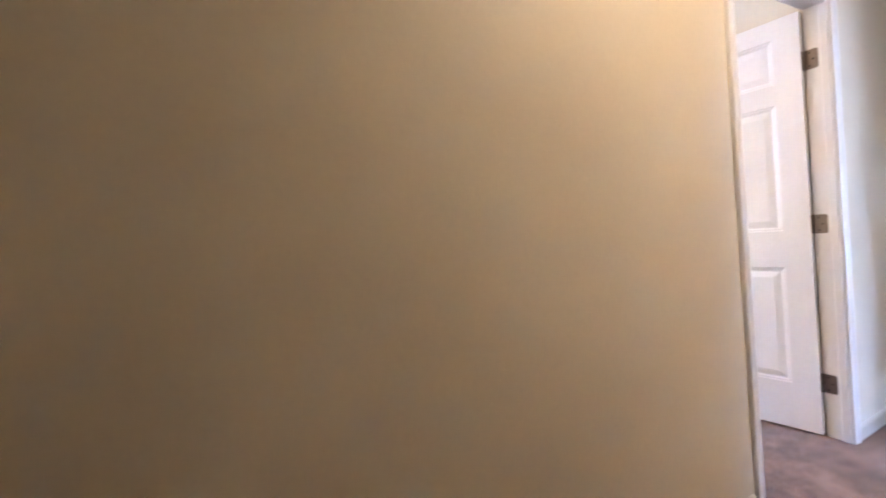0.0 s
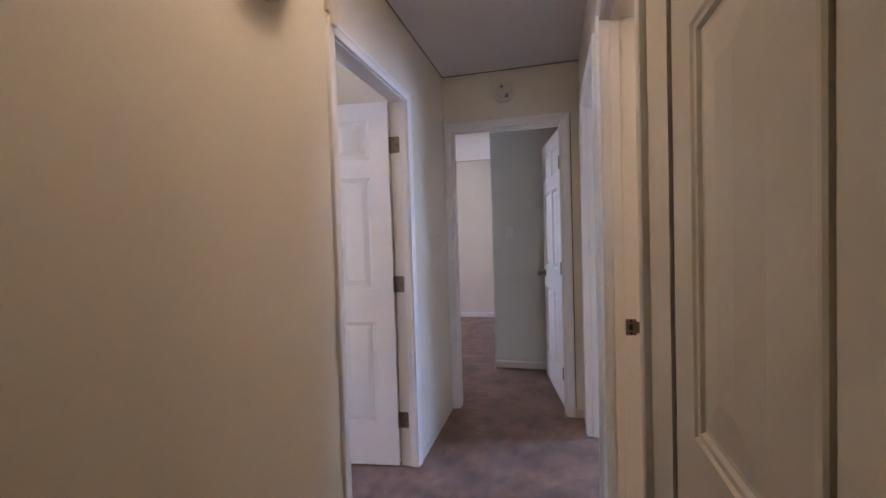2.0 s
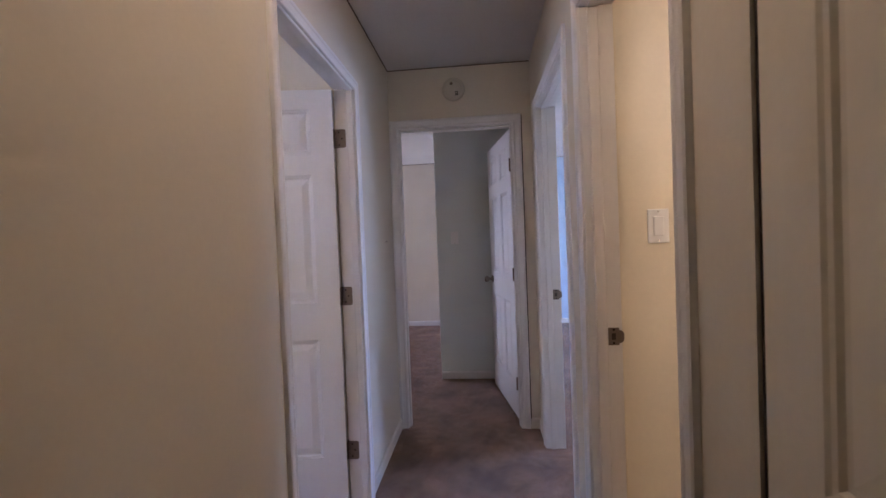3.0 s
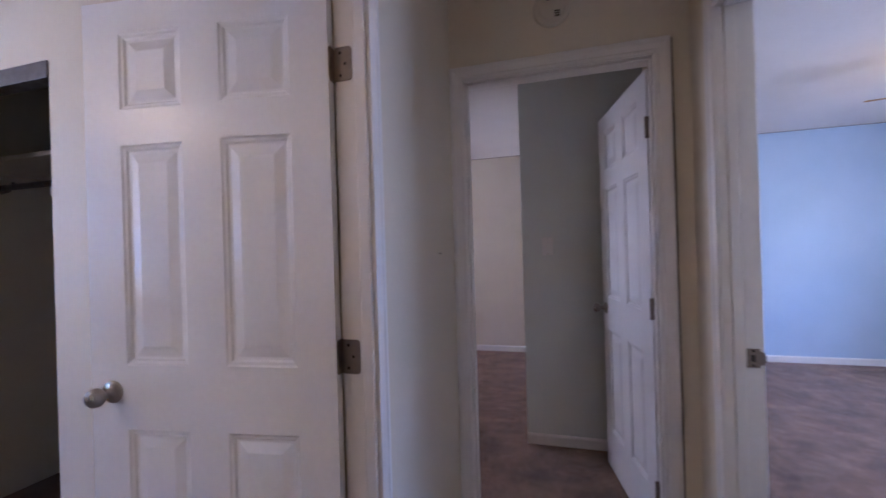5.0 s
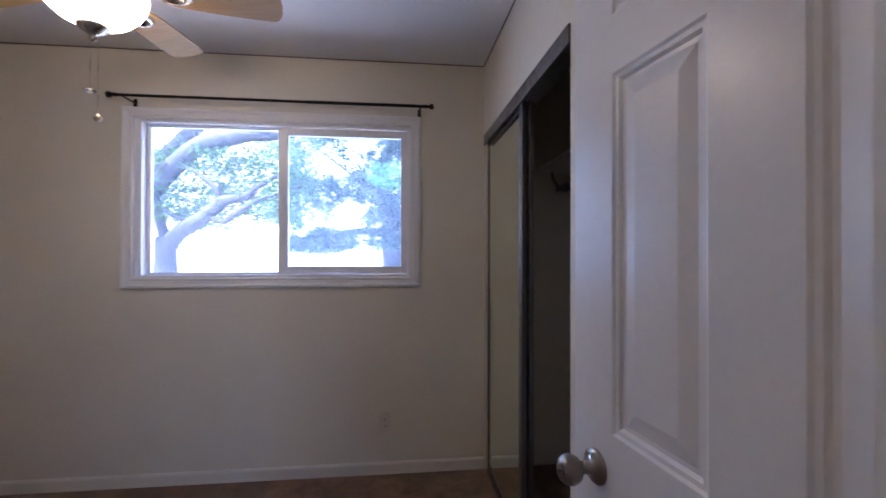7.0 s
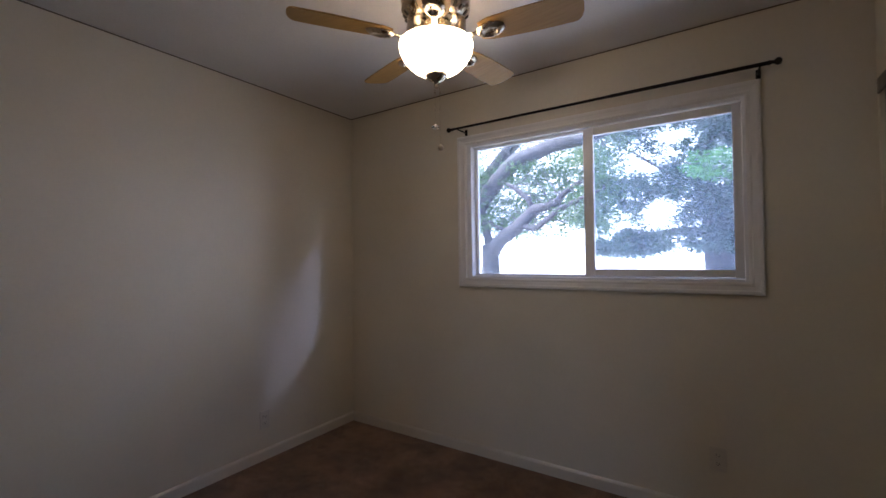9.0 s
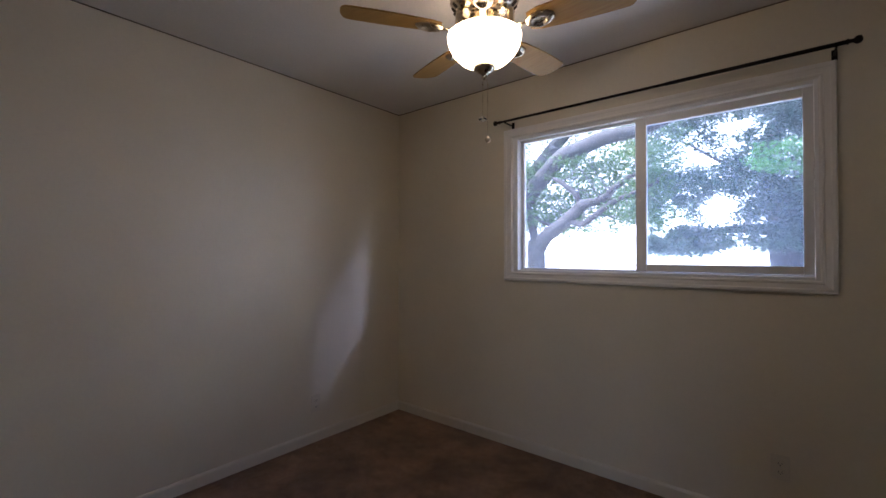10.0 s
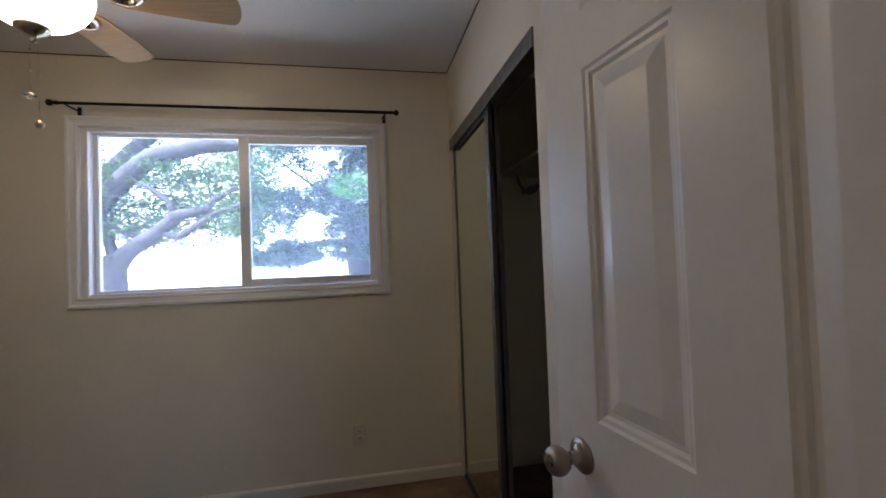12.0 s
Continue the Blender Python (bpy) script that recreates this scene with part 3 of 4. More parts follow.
part("housing", lathe(bmesh.new(), [(0, 0), (0.074, 0), (0.077, 0.004), (0.076, 0.012), (0.070, 0.018), (0.062, 0.020), (0.058, 0.0175), (0.054, 0.024), (0.046, 0.031), (0.02, 0.034), (0, 0.034)], None, 48), M_ALMOND, det, "", True)
for k in range(3):
    part("vent_slot", boxes((-0.046 + k * 0.009, -0.041 + k * 0.009, -0.032, -0.010, 0.0275, 0.0345 - 0.001 * (2 - k)), bevel=0.0008), M_DARK, det)
part("test_button", lathe(bmesh.new(), [(0, 0.030), (0.010, 0.030), (0.010, 0.0355), (0.008, 0.0365), (0, 0.0365)], pose(0.030, 0.012, 0), 16), M_HINGE, det, "dark test button")
nail = thing("wall_nail", pose(1.355, 0.0, 1.285, 90), "small steel nail in the painted hall wall", "nail")
part("shank", lathe(bmesh.new(), [(0, 0), (0.0015, 0), (0.0015, 0.010), (0.004, 0.010), (0.004, 0.012), (0, 0.012)], None, 10), M_HINGE, nail)

sensor = thing("door_sensor", pose(-0.036, -0.0175, 2.085), "small cream plastic block on the door casing corner", "door sensor")
part("housing", boxes((-0.016, 0.016, -0.018, 0.0, -0.042, 0.045), bevel=0.004), M_ALMOND, sensor)
part("base_plate", boxes((-0.020, 0.020, 0.0005, 0.0165, 0.008, 0.045), bevel=0.001), M_ALMOND, sensor)

# ---- wall sconce in the hall ----
sconce = thing("wall_sconce", pose(-0.425, 0.0, 2.008), "brushed metal half-bowl wall sconce", "wall lamp")
bm = bmesh.new()
prof = [(0.001, -0.058), (0.04, -0.054), (0.082, -0.040), (0.120, -0.015), (0.146, 0.025), (0.158, 0.085)]
rings = []
for r, z in prof + [(p[0] - 0.003, p[1] + 0.003) for p in reversed(prof)]:
    rings.append([bm.verts.new((r * math.cos(a), -r * math.sin(a) * 0.95 - 0.001, z)) for a in [math.pi * i / 24 for i in range(25)]])
for a, b in zip(rings, rings[1:]):
    for i in range(24):
        bm.faces.new((a[i], a[i + 1], b[i + 1], b[i]))
part("bowl", bm, M_NICKEL, sconce, "", True)
part("wall_bracket", boxes((-0.05, 0.05, -0.02, -0.001, 0.0, 0.06), bevel=0.003), M_NICKEL, sconce)

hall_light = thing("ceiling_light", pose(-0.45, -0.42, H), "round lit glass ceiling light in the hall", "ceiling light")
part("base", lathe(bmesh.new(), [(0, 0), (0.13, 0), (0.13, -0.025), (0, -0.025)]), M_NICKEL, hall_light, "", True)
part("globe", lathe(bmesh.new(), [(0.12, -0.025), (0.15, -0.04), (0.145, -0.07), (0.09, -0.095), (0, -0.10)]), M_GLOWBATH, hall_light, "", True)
bath_light = thing("ceiling_light", pose(-1.15, -1.85, H), "round lit glass ceiling light in the bathroom", "ceiling light")
part("base", lathe(bmesh.new(), [(0, 0), (0.11, 0), (0.11, -0.03), (0, -0.03)]), M_NICKEL, bath_light, "", True)
part("globe", lathe(bmesh.new(), [(0.10, -0.03), (0.14, -0.05), (0.13, -0.09), (0.07, -0.12), (0, -0.125)]), M_GLOWBATH, bath_light, "", True)

# ---- bedroom window ----
win = tagged(new("window_1"), "white vinyl sliding window with two panes", "window", kind="structure")
WX0, WX1, WZ0, WZ1 = -1.158, 0.39, 1.158, 2.060


def frame_ring(x0, x1, z0, z1, wl, wr, wb, wt, y0, y1, bev=0.003):
    bm = bmesh.new()
    box(bm, x0, x0 + wl, y0, y1, z0, z1, bevel=bev)
    box(bm, x1 - wr, x1, y0, y1, z0, z1, bevel=bev)
    box(bm, x0 + wl, x1 - wr, y0 + 0.0005, y1 - 0.0005, z0, z0 + wb, bevel=bev)
    box(bm, x0 + wl, x1 - wr, y0 + 0.0005, y1 - 0.0005, z1 - wt, z1, bevel=bev)
    return bm


part("window_frame", frame_ring(WX0, WX1, WZ0, WZ1, 0.04, 0.02, 0.018, 0.022, 2.563, 2.655), M_VINYL, win)
part("track", boxes((WX0 + 0.04, WX1 - 0.02, 2.600, 2.606, WZ0 + 0.018, WZ0 + 0.026), (WX0 + 0.04, WX1 - 0.02, 2.600, 2.606, WZ1 - 0.030, WZ1 - 0.022), bevel=0.001), M_VINYL, win)
fixed = part("fixed_sash", frame_ring(WX0 + 0.041, -0.352, WZ0 + 0.019, WZ1 - 0.023, 0.022, 0.028, 0.012, 0.012, 2.612, 2.640), M_VINYL, win)
slid = part("sliding_sash", frame_ring(-0.378, WX1 - 0.021, WZ0 + 0.027, WZ1 - 0.031, 0.055, 0.038, 0.038, 0.042, 2.568, 2.599), M_VINYL, win)
p1 = part("pane", boxes((-1.096, -0.379, 2.624, 2.628, 1.188, 2.026)), M_GLASS, fixed, "clear glass pane")
p2 = part("pane", boxes((-0.324, 0.332, 2.582, 2.586, 1.222, 1.988)), M_GLASS2, slid, "hazy screened glass pane")
p1.visible_shadow = p2.visible_shadow = False
part("latch", boxes((-0.368, -0.352, 2.556, 2.568, 1.57, 1.63), bevel=0.003), M_VINYL, slid)
casing("trim_window", lambda a, o, z: (a, 2.555 - o, z), WX0 + 0.003, WX1 - 0.003, WZ0 + 0.003, WZ1 - 0.003, "white moulded window casing", True, 1.0)
part("reveal", frame_ring(WX0 - 0.0, WX1 + 0.0, WZ0 - 0.0, WZ1 + 0.0, 0.006, 0.006, 0.006, 0.006, 2.5555, 2.5628, 0.0), M_TRIM, win)

# ---- curtain rod ----
rod = thing("curtain_rod", pose(0, 2.458, 2.148), "thin black curtain rod with small end knobs", "curtain rod")
part("pole", lathe(bmesh.new(), [(0, -1.19), (0.0075, -1.19), (0.0075, -0.2), (0.009, -0.2), (0.009, 0.470), (0, 0.470)], pose(0, 0, 0, 0, 90), 16), M_ROD, rod, "", True)
for x, s in ((-1.19, -1), (0.470, 1)):
    part("finial", lathe(bmesh.new(), [(0, 0), (0.011, 0), (0.012, 0.004), (0.008, 0.008), (0.008, 0.02), (0.014, 0.026), (0.0165, 0.034), (0.0145, 0.043), (0.006, 0.048), (0, 0.049)], pose(x, 0, 0, 0, 90 * s), 16), M_ROD, rod, "", True)
for x in (-1.145, 0.438):
    b = bmesh.new()
    box(b, x - 0.004, x + 0.004, -0.012, 0.092, -0.016, -0.009, bevel=0.001)
    box(b, x - 0.010, x + 0.010, 0.092, 0.0965, -0.035, 0.012, bevel=0.002)
    box(b, x - 0.004, x + 0.004, -0.013, -0.009, -0.016, 0.004, bevel=0.001)
    part("bracket", b, M_ROD, rod)

# ---- ceiling fan ----
fan = thing("ceiling_fan", pose(-0.681, 1.520, H + 0.02), "nickel ceiling fan with five maple blades and lit bowl", "ceiling fan")
part("motor_housing", lathe(bmesh.new(), [(0, -0.02), (0.095, -0.02), (0.10, -0.03), (0.10, -0.055), (0.13, -0.075), (0.142, -0.095), (0.142, -0.145), (0.135, -0.158), (0.11, -0.185), (0.08, -0.200), (0, -0.201)]), M_FAN, fan, "", True)
for i in range(20):
    slot = box(bmesh.new(), -0.0045, 0.0045, -0.006, 0.006, -0.012, 0.012)
    bmesh.ops.transform(slot, matrix=pose(0, 0, 0, 0, 0, i * 18) @ pose(0.1235, 0, -0.1715, 0, 43), verts=slot.verts)
    part("vent_slot", slot, M_DARK, fan)
part("switch_housing", lathe(bmesh.new(), [(0, -0.201), (0.06, -0.201), (0.066, -0.21), (0.064, -0.25), (0.088, -0.262), (0.092, -0.284), (0, -0.284)]), M_FAN, fan, "", True)
part("light_bowl", lathe(bmesh.new(), [(0.147, -0.284), (0.152, -0.286), (0.153, -0.291), (0.147, -0.322), (0.130, -0.354), (0.098, -0.386), (0.058, -0.408), (0.02, -0.415), (0.02, -0.412),
                                       (0.057, -0.404), (0.096, -0.382), (0.127, -0.351), (0.144, -0.320), (0.149, -0.291)]), M_GLOWBOWL, fan, "lit frosted white glass bowl", True)
part("finial_cap", lathe(bmesh.new(), [(0, -0.406), (0.046, -0.408), (0.044, -0.421), (0.028, -0.434), (0.012, -0.443), (0.010, -0.449), (0.012, -0.455), (0.006, -0.464), (0, -0.466)]), M_FAN, fan, "", True)


# Pan added above the bowl to hold bulb light off the housing.
part("fitter_pan", lathe(bmesh.new(), [(0.06, -0.262), (0.10, -0.266), (0.118, -0.274), (0.118, -0.278), (0.098, -0.271), (0.06, -0.267)]), M_FAN, fan, "", True)


def blade_mesh():
    bm = bmesh.new()
    out = []
    n = 30
    for i in range(n + 1):
        t = math.sin(i / n * math.pi / 2)
        x = 0.185 + 0.395 * t
        w = 0.050 + 0.018 * math.sin(math.pi * min(t * 0.62 + 0.1, 1.0)) + 0.004 * t
        if t > 0.9:
            w *= max(0.0, 1 - ((t - 0.9) / 0.1015) ** 3) ** 0.5
        if t < 0.1:
            w *= 0.78 + 2.2 * t
        out.append((x, max(w, 0.012)))
    loop = [(x, w) for x, w in out] + [(x, -w) for x, w in reversed(out)]
    top = [bm.verts.new((x, y, 0.003)) for x, y in loop]
    bot = [bm.verts.new((x, y, -0.003)) for x, y in loop]
    bm.faces.new(top)
    bm.faces.new(bot[::-1])
    for i in range(len(loop)):
        j = (i + 1) % len(loop)
        bm.faces.new((top[i], bot[i], bot[j], top[j]))
    return bm


for k in range(5):
    m = pose(0, 0, -0.272, 0, 0, 14.5 + 72 * k) @ pose(0, 0, 0, -11, -3)
    b = blade_mesh()
    bmesh.ops.transform(b, matrix=m, verts=b.verts)
    part("blade", b, M_BLADE, fan, "maple fan blade")
    b = bmesh.new()
    box(b, 0.10, 0.20, -0.012, 0.012, -0.010, -0.004, bevel=0.003)
    lathe(b, [(0, -0.007), (0.016, -0.0075), (0.021, -0.010), (0.025, -0.016), (0.031, -0.018), (0.038, -0.016), (0.045, -0.010), (0.050, -0.004), (0, -0.004)], pose(0.228, 0, 0) @ Matrix.Diagonal((1.2, 0.86, 1, 1)), 24)
    for sx, sy in ((0.214, 0.006), (0.242, 0.006), (0.228, -0.009)):
        lathe(b, [(0, -0.0105), (0.0035, -0.010), (0.0045, -0.007), (0, -0.007)], pose(sx, sy, 0), 10)
    box(b, 0.10, 0.125, -0.014, 0.014, -0.010, 0.078, bevel=0.003)
    bmesh.ops.transform(b, matrix=m, verts=b.verts)
    part("blade_iron", b, M_FAN, fan, "polished nickel blade arm", True)
for dx, dy, z1, kind in ((-0.004, -0.006, -0.628, 0), (0.012, 0.006, -0.712, 1)):
    b = bmesh.new()
    tube(b, [(dx * 0.4, dy * 0.4, -0.43), (dx, dy, -0.48), (dx, dy, z1 + 0.014)], [0.0009] * 3, 6)
    for zz in (-0.485, -0.555):
        lathe(b, [(0, -0.004), (0.003, -0.002), (0.003, 0.002), (0, 0.004)], pose(dx, dy, zz), 10)
    ch = part("pull_chain", b, M_FAN, fan)
    if kind == 0:
        part("crystal_drop", lathe(bmesh.new(), [(0, -0.010), (0.010, -0.007), (0.018, 0), (0.010, 0.007), (0, 0.012)], pose(dx, dy, z1), 12), M_CRYSTAL, ch)
    else:
        part("metal_drop", lathe(bmesh.new(), [(0, -0.012), (0.008, -0.010), (0.013, 0), (0.008, 0.008), (0.003, 0.014), (0, 0.015)], pose(dx, dy, z1), 12), M_FAN, ch, "", True)

fan_b = copy_thing(fan, pose(3.1, -2.95, H + 0.02, 0, 0, 48))
tagged(fan_b, "ceiling fan with five blades in the south room")

# ---- bedroom closet ----
clo = thing("sliding_mirror_closet_door", pose(0.860, 2.525, 0), "mirrored sliding closet door in a dark bronze frame", "closet door", "closet doors")


def sliding_door(root, w):
    b = bmesh.new()
    box(b, -0.011, 0.011, -0.009, 0, 0.02, 1.975, bevel=0.002)
    box(b, -0.011, 0.011, -w, -w + 0.045, 0.02, 1.975, bevel=0.002)
    box(b, -0.0105, 0.0105, -w + 0.045, -0.009, 0.02, 0.045, bevel=0.002)
    box(b, -0.0105, 0.0105, -w + 0.045, -0.009, 1.945, 1.975, bevel=0.002)
    part("door_frame", b, M_BRONZE, root)
    part("mirror", boxes((-0.004, 0.002, -w + 0.044, -0.008, 0.044, 1.946)), M_MIRROR, root, "silvered mirror panel")


sliding_door(clo, 0.70)
clo2 = copy_thing(clo, pose(0.893, 2.525, 0))
tagged(clo2, "second mirrored sliding door stacked behind the first")
track = thing("closet_door_track", pose(0, 0, 0), "dark bronze closet door top track and fascia", "door track")
part("fascia", boxes((0.826, 0.834, 1.265, 2.53, 1.950, 2.012), bevel=0.002), M_BRONZE, track)
part("rail", boxes((0.836, 0.93, 1.267, 2.528, 1.975, 2.003), bevel=0.002), M_BRONZE, track)
part("floor_rail", boxes((0.841, 0.915, 1.267, 2.528, 0.0, 0.012), bevel=0.002), M_BRONZE, track)
part("side_channel", boxes((0.850, 0.92, 2.5255, 2.5325, 0.0, 1.950), bevel=0.001), M_BRONZE, track)
shelf = thing("closet_shelf", pose(0, 0, 0), "painted closet shelf with hanging rod on brackets", "shelf")
part("board", boxes((1.14, 1.61, 0.88, 2.555, 1.79, 1.81), bevel=0.002), M_SHELF, shelf)
part("cleat", boxes((1.59, 1.61, 0.88, 2.555, 1.70, 1.79), bevel=0.002), M_SHELF, shelf)
part("hanging_rod", lathe(bmesh.new(), [(0, 0.88), (0.016, 0.88), (0.016, 2.555), (0, 2.555)], pose(1.30, 0, 1.70, -90, 0, 0), 16), M_BRONZE, shelf, "", True)
b = bmesh.new()
tube(b, [(1.22, 2.45, 1.785), (1.23, 2.45, 1.74), (1.262, 2.45, 1.69), (1.30, 2.45, 1.675), (1.335, 2.45, 1.69), (1.36, 2.45, 1.74)], [0.009] * 6, 8)
part("bracket", b, M_BRONZE, shelf)

# ---- unseen windows added to light the other rooms ----
for nm, x0, x1, z0, z1, y0, y1 in (("window_2", 1.75, 3.35, 0.9, 2.1, -4.68, -4.62), ("window_3", 3.95, 4.95, 1.1, 2.0, 2.60, 2.66)):
    w = tagged(new(nm), "white vinyl window, unseen, added to light its room", "window", kind="structure")
    part("window_frame", frame_ring(x0, x1, z0, z1, 0.05, 0.05, 0.05, 0.05, y0, y1), M_VINYL, w)
    g = part("pane", boxes((x0 + 0.05, x1 - 0.05, (y0 + y1) / 2 - 0.002, (y0 + y1) / 2 + 0.002, z0 + 0.05, z1 - 0.05)), M_GLASS, w)
    g.visible_shadow = False

# ---- outside ----
structure("ground", boxes((-600, 600, -600, 600, -0.8, -0.35)), M_GROUND, "pale dry ground reaching the horizon")


hz = bmesh.new()
for k in range(24):
    a, b = radians(20 + k * 140 / 24), radians(20 + (k + 1) * 140 / 24)
    hz.faces.new([hz.verts.new((75 * math.cos(t), 75 * math.sin(t), z)) for t, z in ((a, -0.36), (b, -0.36), (b, 34), (a, 34))])
structure("backdrop", hz, M_HAZE, "bright hazy sky low over the horizon")


def leaf_mesh(root, name, pos, size, material, rng):
    """Small bent leaves at the given places, all in one mesh."""
    count = len(pos)
    u = rng.normal(size=(count, 3)) * np.array([1, 1, 0.6])
    u /= np.linalg.norm(u, axis=1)[:, None]
    v = np.cross(u, rng.normal(size=(count, 3)))
    v /= np.linalg.norm(v, axis=1)[:, None]
    w = np.cross(u, v)
    s = size * (0.55 + 0.9 * rng.random(count))[:, None]
    quad = np.stack([pos - u * s, pos + v * s * 0.5 + w * s * 0.15, pos + u * s, pos - v * s * 0.5 + w * s * 0.15], 1).reshape(-1, 3)
    me = bpy.data.meshes.new(name)
    me.from_pydata(quad.tolist(), [], np.arange(count * 4).reshape(-1, 4).tolist())
    me.materials.append(material)
    ob = new(name, me)
    ob.parent = root
    return ob


def crown(root, lo, hi, sprays, per, spread, size, material, seed, hollows=(), cut=0.0, grain=2.2, name="crown"):
    """Sprays of leaves through the space lo..hi: thick where a lumpy field is high, none in the hollows (x, z, rx, rz)."""
    rng = np.random.default_rng(seed)
    wave = [(rng.normal(size=3) * grain * f, rng.uniform(0, 6.28), 1 / f) for f in (1, 1, 1, 2, 2, 2, 4, 4, 4) for _ in (0, 1)]
    c = rng.uniform(lo, hi, size=(sprays * 6, 3))
    field = sum(a * np.sin(c @ k + ph) for k, ph, a in wave) / 2.0
    keep = field + rng.normal(size=len(c)) * 0.35 > cut
    for x, z, rx, rz in hollows:
        edge = 1.0 + 0.22 * np.sin(c[:, 0] * 9 + seed) * np.sin(c[:, 2] * 11) + rng.normal(size=len(c)) * 0.10
        keep &= ((c[:, 0] - x) / rx) ** 2 + ((c[:, 2] - z) / rz) ** 2 > edge
    c = c[keep][:sprays]
    d = rng.normal(size=(len(c) * per, 3)) * np.array([1.0, 1.0, 0.55]) * spread
    return leaf_mesh(root, name, np.repeat(c, per, 0) + d, size, material, rng)


def twig(bm, rng, p, d, length, r, depth):
    """A thin crooked branch that forks."""
    pts, rad = [p.copy()], [r]
    for i in range(5):
        d = (d + Vector([rng.uniform(-0.28, 0.28) for _ in range(3)])).normalized()
        p = p + d * (length / 5)
        pts.append(p.copy())
        rad.append(r * (1 - 0.15 * (i + 1)))
        if depth and i in (1, 3):
            twig(bm, rng, p.copy(), (d + Vector([rng.uniform(-0.9, 0.9) for _ in range(3)])).normalized(), length * 0.6, rad[-1] * 0.6, depth - 1)
    tube(bm, pts, rad, 5)


def tree(label, bole, boughs, twigs, seed):
    """bole and boughs: the bends of the limbs with their thickness; each is a rounded, slightly uneven tube, and twigs grow from the boughs."""
    root = thing("shade_tree", pose(0, 0, 0), label, "tree")
    rng = random.Random(seed)
    for name, runs in (("trunk", [bole]), ("limb", boughs)):
        for run in runs:
            bm, fine = bmesh.new(), []
            pts = [Vector(q[:3]) for q in run]
            for k in range(len(run) - 1):
                p0, p1, p2, p3 = pts[max(k - 1, 0)], pts[k], pts[k + 1], pts[min(k + 2, len(run) - 1)]
                for s in range(5):
                    u = s / 5
                    q = 0.5 * (2 * p1 + (p2 - p0) * u + (2 * p0 - 5 * p1 + 4 * p2 - p3) * u * u + (3 * p1 - p0 - 3 * p2 + p3) * u ** 3)
                    r = (run[k][3] * (1 - u) + run[k + 1][3] * u) * rng.uniform(0.98, 1.02)
                    fine.append((q, r))
            fine.append((pts[-1], run[-1][3]))
            tube(bm, [q for q, _ in fine], [r for _, r in fine], 12)
            if name == "limb":
                for q, r in fine[3::2]:
                    for _ in range(twigs):
                        d = Vector((rng.uniform(-1, 1), rng.uniform(-0.3, 0.6), rng.uniform(-0.5, 1))).normalized()
                        twig(bm, rng, q, d, rng.uniform(0.35, 0.9), min(0.010, r * 0.3), 1)
            part(name, bm, M_BARK, root, "", True)
    return root


near_tree = tree("low-forked shade tree with grey bending limbs", [(-2.78, 6.0, -0.35, 0.24), (-2.76, 6.0, 0.5, 0.18), (-2.745, 6.0, 1.12, 0.135), (-2.75, 6.0, 1.36, 0.13), (-2.76, 6.0, 1.50, 0.11)],
                 [[(-2.76, 6.0, 1.30, 0.12), (-2.58, 6.0, 1.55, 0.105), (-2.32, 6.0, 1.72, 0.095), (-2.16, 6.0, 1.86, 0.085), (-2.03, 6.0, 1.98, 0.075), (-1.84, 6.0, 2.02, 0.06), (-1.70, 6.0, 2.06, 0.05), (-1.58, 6.05, 2.20, 0.042), (-1.32, 6.1, 2.38, 0.03)],
                  [(-2.05, 6.0, 1.97, 0.045), (-2.11, 6.0, 2.14, 0.038), (-2.28, 6.0, 2.30, 0.032), (-2.47, 6.05, 2.42, 0.024)],
                  [(-2.22, 5.98, 1.77, 0.04), (-2.0, 5.95, 1.71, 0.042), (-1.80, 5.9, 1.82, 0.040), (-1.58, 5.9, 1.97, 0.036), (-1.28, 5.9, 2.09, 0.028), (-0.98, 5.9, 2.2, 0.018)],
                  [(-2.40, 6.0, 1.74, 0.022), (-2.56, 6.05, 1.73, 0.024), (-2.72, 6.1, 1.80, 0.022), (-2.90, 6.1, 1.92, 0.015)],
                  [(-2.76, 6.05, 1.40, 0.085), (-2.90, 6.15, 1.75, 0.06), (-3.02, 6.2, 2.2, 0.04)]], 1, 5)
broad_tree = tree("broad shade tree with long slanting grey limbs", [(-4.5, 6.5, -0.35, 0.36), (-4.35, 6.5, 0.4, 0.28), (-4.0, 6.45, 1.0, 0.24), (-3.7, 6.4, 1.4, 0.21)],
                  [[(-3.8, 6.4, 1.28, 0.15), (-3.50, 6.3, 1.66, 0.145), (-3.18, 6.3, 2.04, 0.14), (-2.92, 6.3, 2.36, 0.135), (-2.64, 6.3, 2.64, 0.13), (-2.42, 6.3, 2.81, 0.125), (-2.08, 6.35, 2.92, 0.115), (-1.80, 6.35, 2.99, 0.105), (-1.36, 6.4, 3.03, 0.09), (-0.8, 6.5, 3.2, 0.06)],
                   [(-3.9, 6.45, 1.35, 0.14), (-3.6, 6.6, 2.0, 0.135), (-3.22, 6.6, 2.50, 0.13), (-2.94, 6.6, 2.82, 0.115), (-2.74, 6.6, 3.03, 0.105), (-2.58, 6.65, 3.22, 0.10), (-2.2, 6.7, 3.6, 0.08)]], 1, 8)
crown(near_tree, (-3.3, 5.7, 1.5), (-1.0, 6.5, 2.75), 900, 14, 0.055, 0.024, M_LEAF, 5, [(-2.2, 1.45, 0.62, 0.18), (-1.3, 1.45, 0.75, 0.22), (-1.95, 2.45, 0.15, 0.1), (-2.5, 2.1, 0.14, 0.10)], 0.0, 2.6)
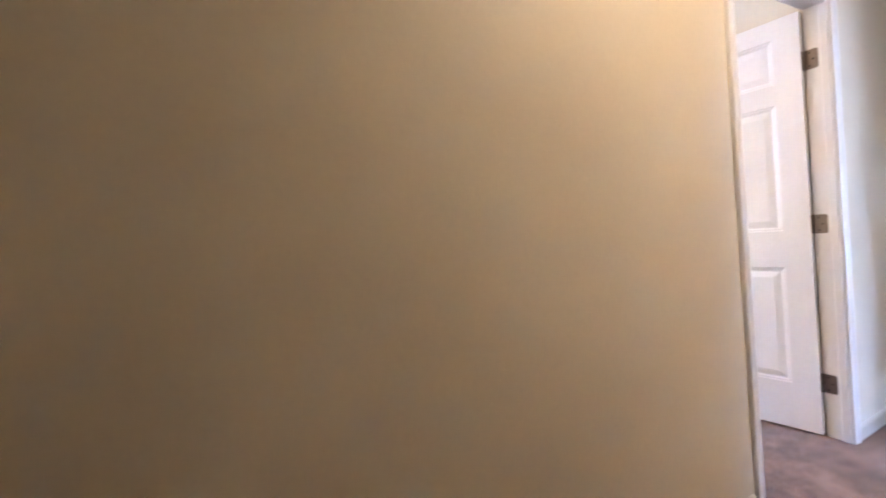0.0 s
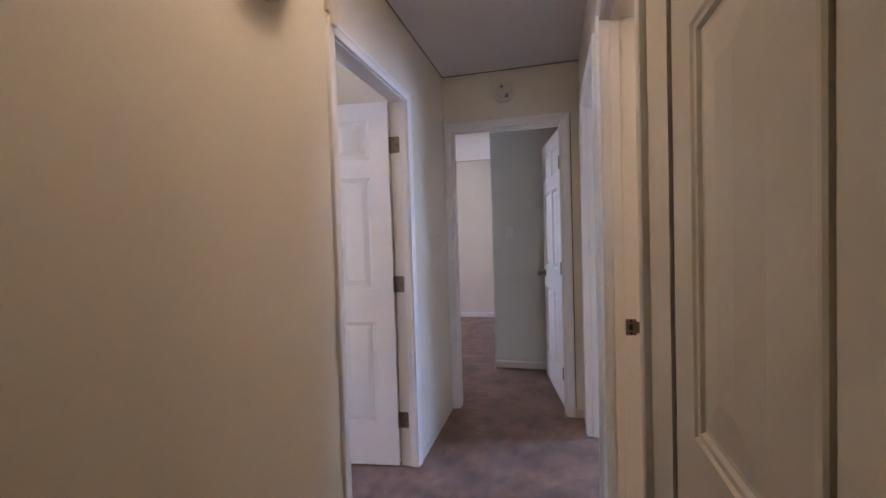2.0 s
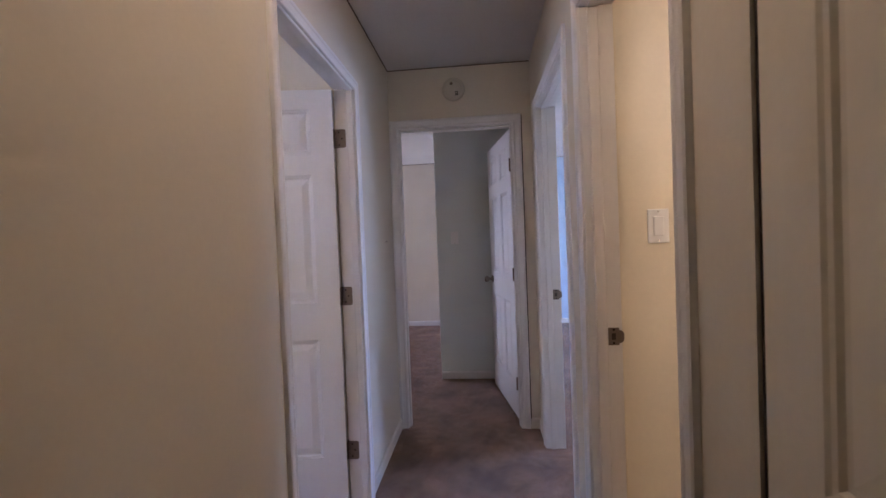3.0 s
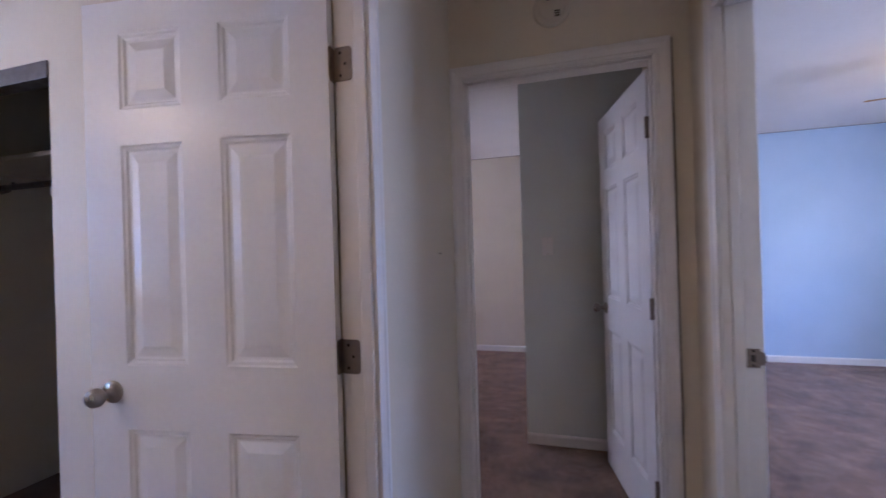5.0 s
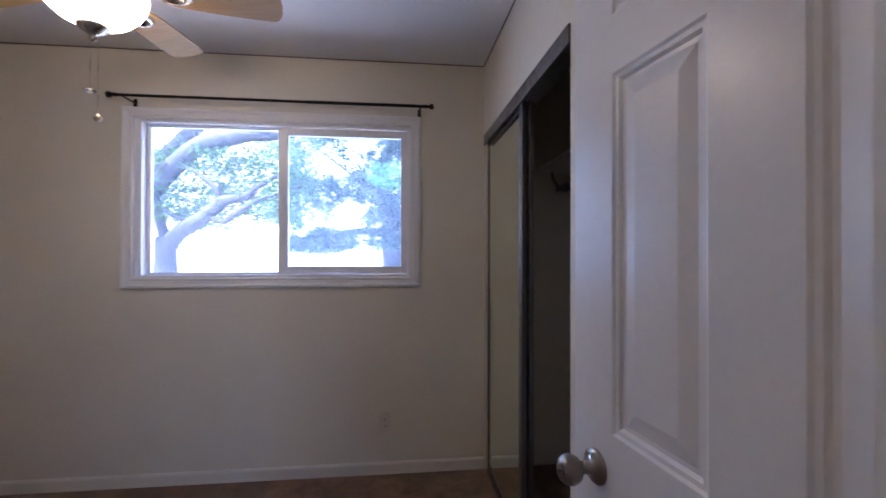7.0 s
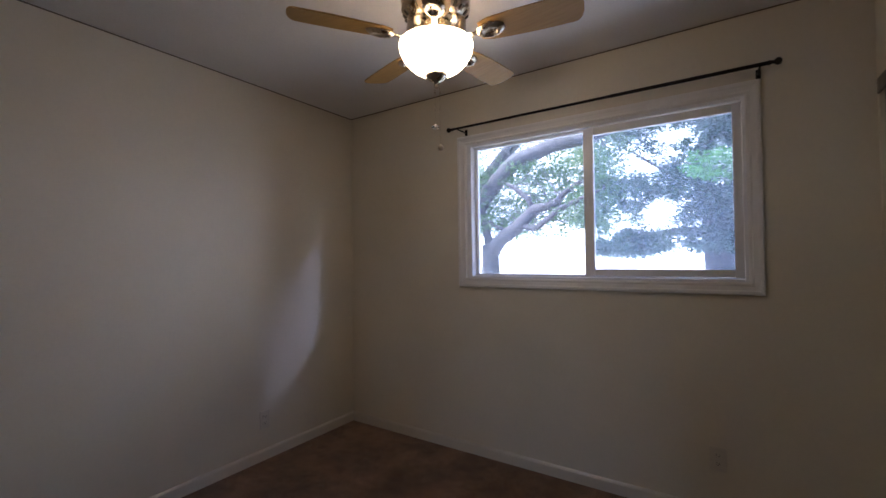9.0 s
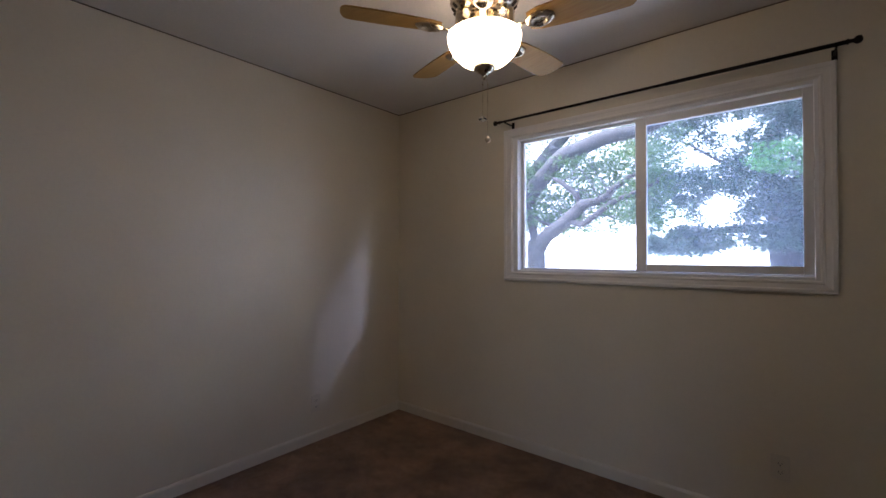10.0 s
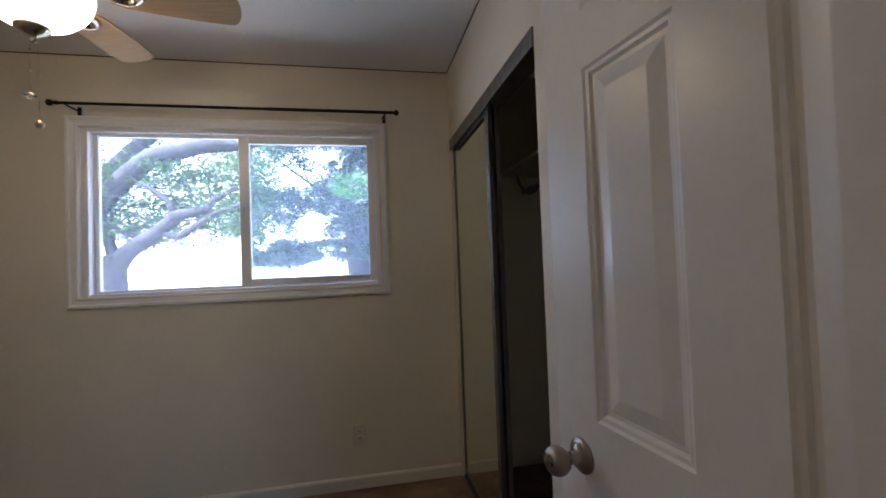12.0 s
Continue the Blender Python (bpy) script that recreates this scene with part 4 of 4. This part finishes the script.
crown(broad_tree, (-4.2, 6.4, 1.75), (-0.9, 7.6, 4.0), 1550, 14, 0.06, 0.027, M_LEAF, 8, [(-1.55, 2.75, 0.25, 0.13), (-2.2, 1.6, 0.5, 0.3)], -0.05, 2.4)
dark_tree = tree("dark-leaved tree with a stout trunk behind the house", [(0.40, 10.5, -0.35, 0.46), (0.32, 10.5, 0.6, 0.36), (0.27, 10.5, 1.1, 0.33), (0.21, 10.5, 1.85, 0.30), (0.16, 10.5, 2.4, 0.25)],
                 [[(0.16, 10.5, 2.35, 0.22), (-0.06, 10.5, 2.75, 0.17), (-0.09, 10.5, 3.10, 0.15), (0.03, 10.4, 3.62, 0.13), (0.36, 10.4, 4.02, 0.12), (0.8, 10.4, 4.5, 0.10)],
                  [(0.1, 10.5, 2.6, 0.05), (-0.6, 10.2, 3.0, 0.035), (-1.3, 9.8, 3.5, 0.02)],
                  [(0.16, 10.4, 1.72, 0.10), (-0.40, 10.1, 1.78, 0.08), (-1.0, 9.7, 1.70, 0.06), (-1.9, 9.5, 1.50, 0.035)],
                  [(0.2, 10.5, 2.2, 0.09), (0.9, 10.2, 2.9, 0.08), (1.6, 9.9, 3.5, 0.05)]], 2, 9)
HOLLOWS = [(-1.36, 3.07, 0.50, 0.24), (-1.0, 2.98, 0.34, 0.12), (-0.42, 3.62, 0.42, 0.13), (-0.74, 2.10, 0.30, 0.30), (0.32, 3.10, 0.14, 0.14), (-0.40, 1.20, 0.46, 0.22), (-1.55, 1.12, 0.42, 0.12),
           (-1.66, 1.70, 0.18, 0.09), (-0.60, 2.64, 0.09, 0.07), (-1.73, 3.56, 0.17, 0.12), (-1.64, 2.28, 0.14, 0.07), (-0.48, 3.26, 0.11, 0.09), (-0.36, 2.30, 0.12, 0.08), (-1.2, 2.45, 0.10, 0.06)]
crown(dark_tree, (-1.95, 8.6, 1.28), (1.4, 9.6, 4.4), 3100, 15, 0.065, 0.030, M_LEAF2, 9, HOLLOWS, -0.2, 2.4)
crown(dark_tree, (-1.85, 8.8, 1.36), (0.5, 9.4, 1.78), 480, 15, 0.06, 0.030, M_LEAF2, 12, HOLLOWS, -0.5, 2.0, "low_bough_leaves")
crown(dark_tree, (-0.55, 8.7, 2.25), (0.95, 9.5, 4.0), 620, 15, 0.065, 0.030, M_LEAF2, 21, HOLLOWS, -0.3, 2.4, "upper_leaves")
# Leaves added out of view to cut sky light reaching the west wall.
crown(dark_tree, (1.2, 8.7, 1.4), (4.8, 9.6, 5.0), 1500, 15, 0.08, 0.042, M_LEAF2, 31, (), -0.3, 2.0, "unseen_shade_leaves")
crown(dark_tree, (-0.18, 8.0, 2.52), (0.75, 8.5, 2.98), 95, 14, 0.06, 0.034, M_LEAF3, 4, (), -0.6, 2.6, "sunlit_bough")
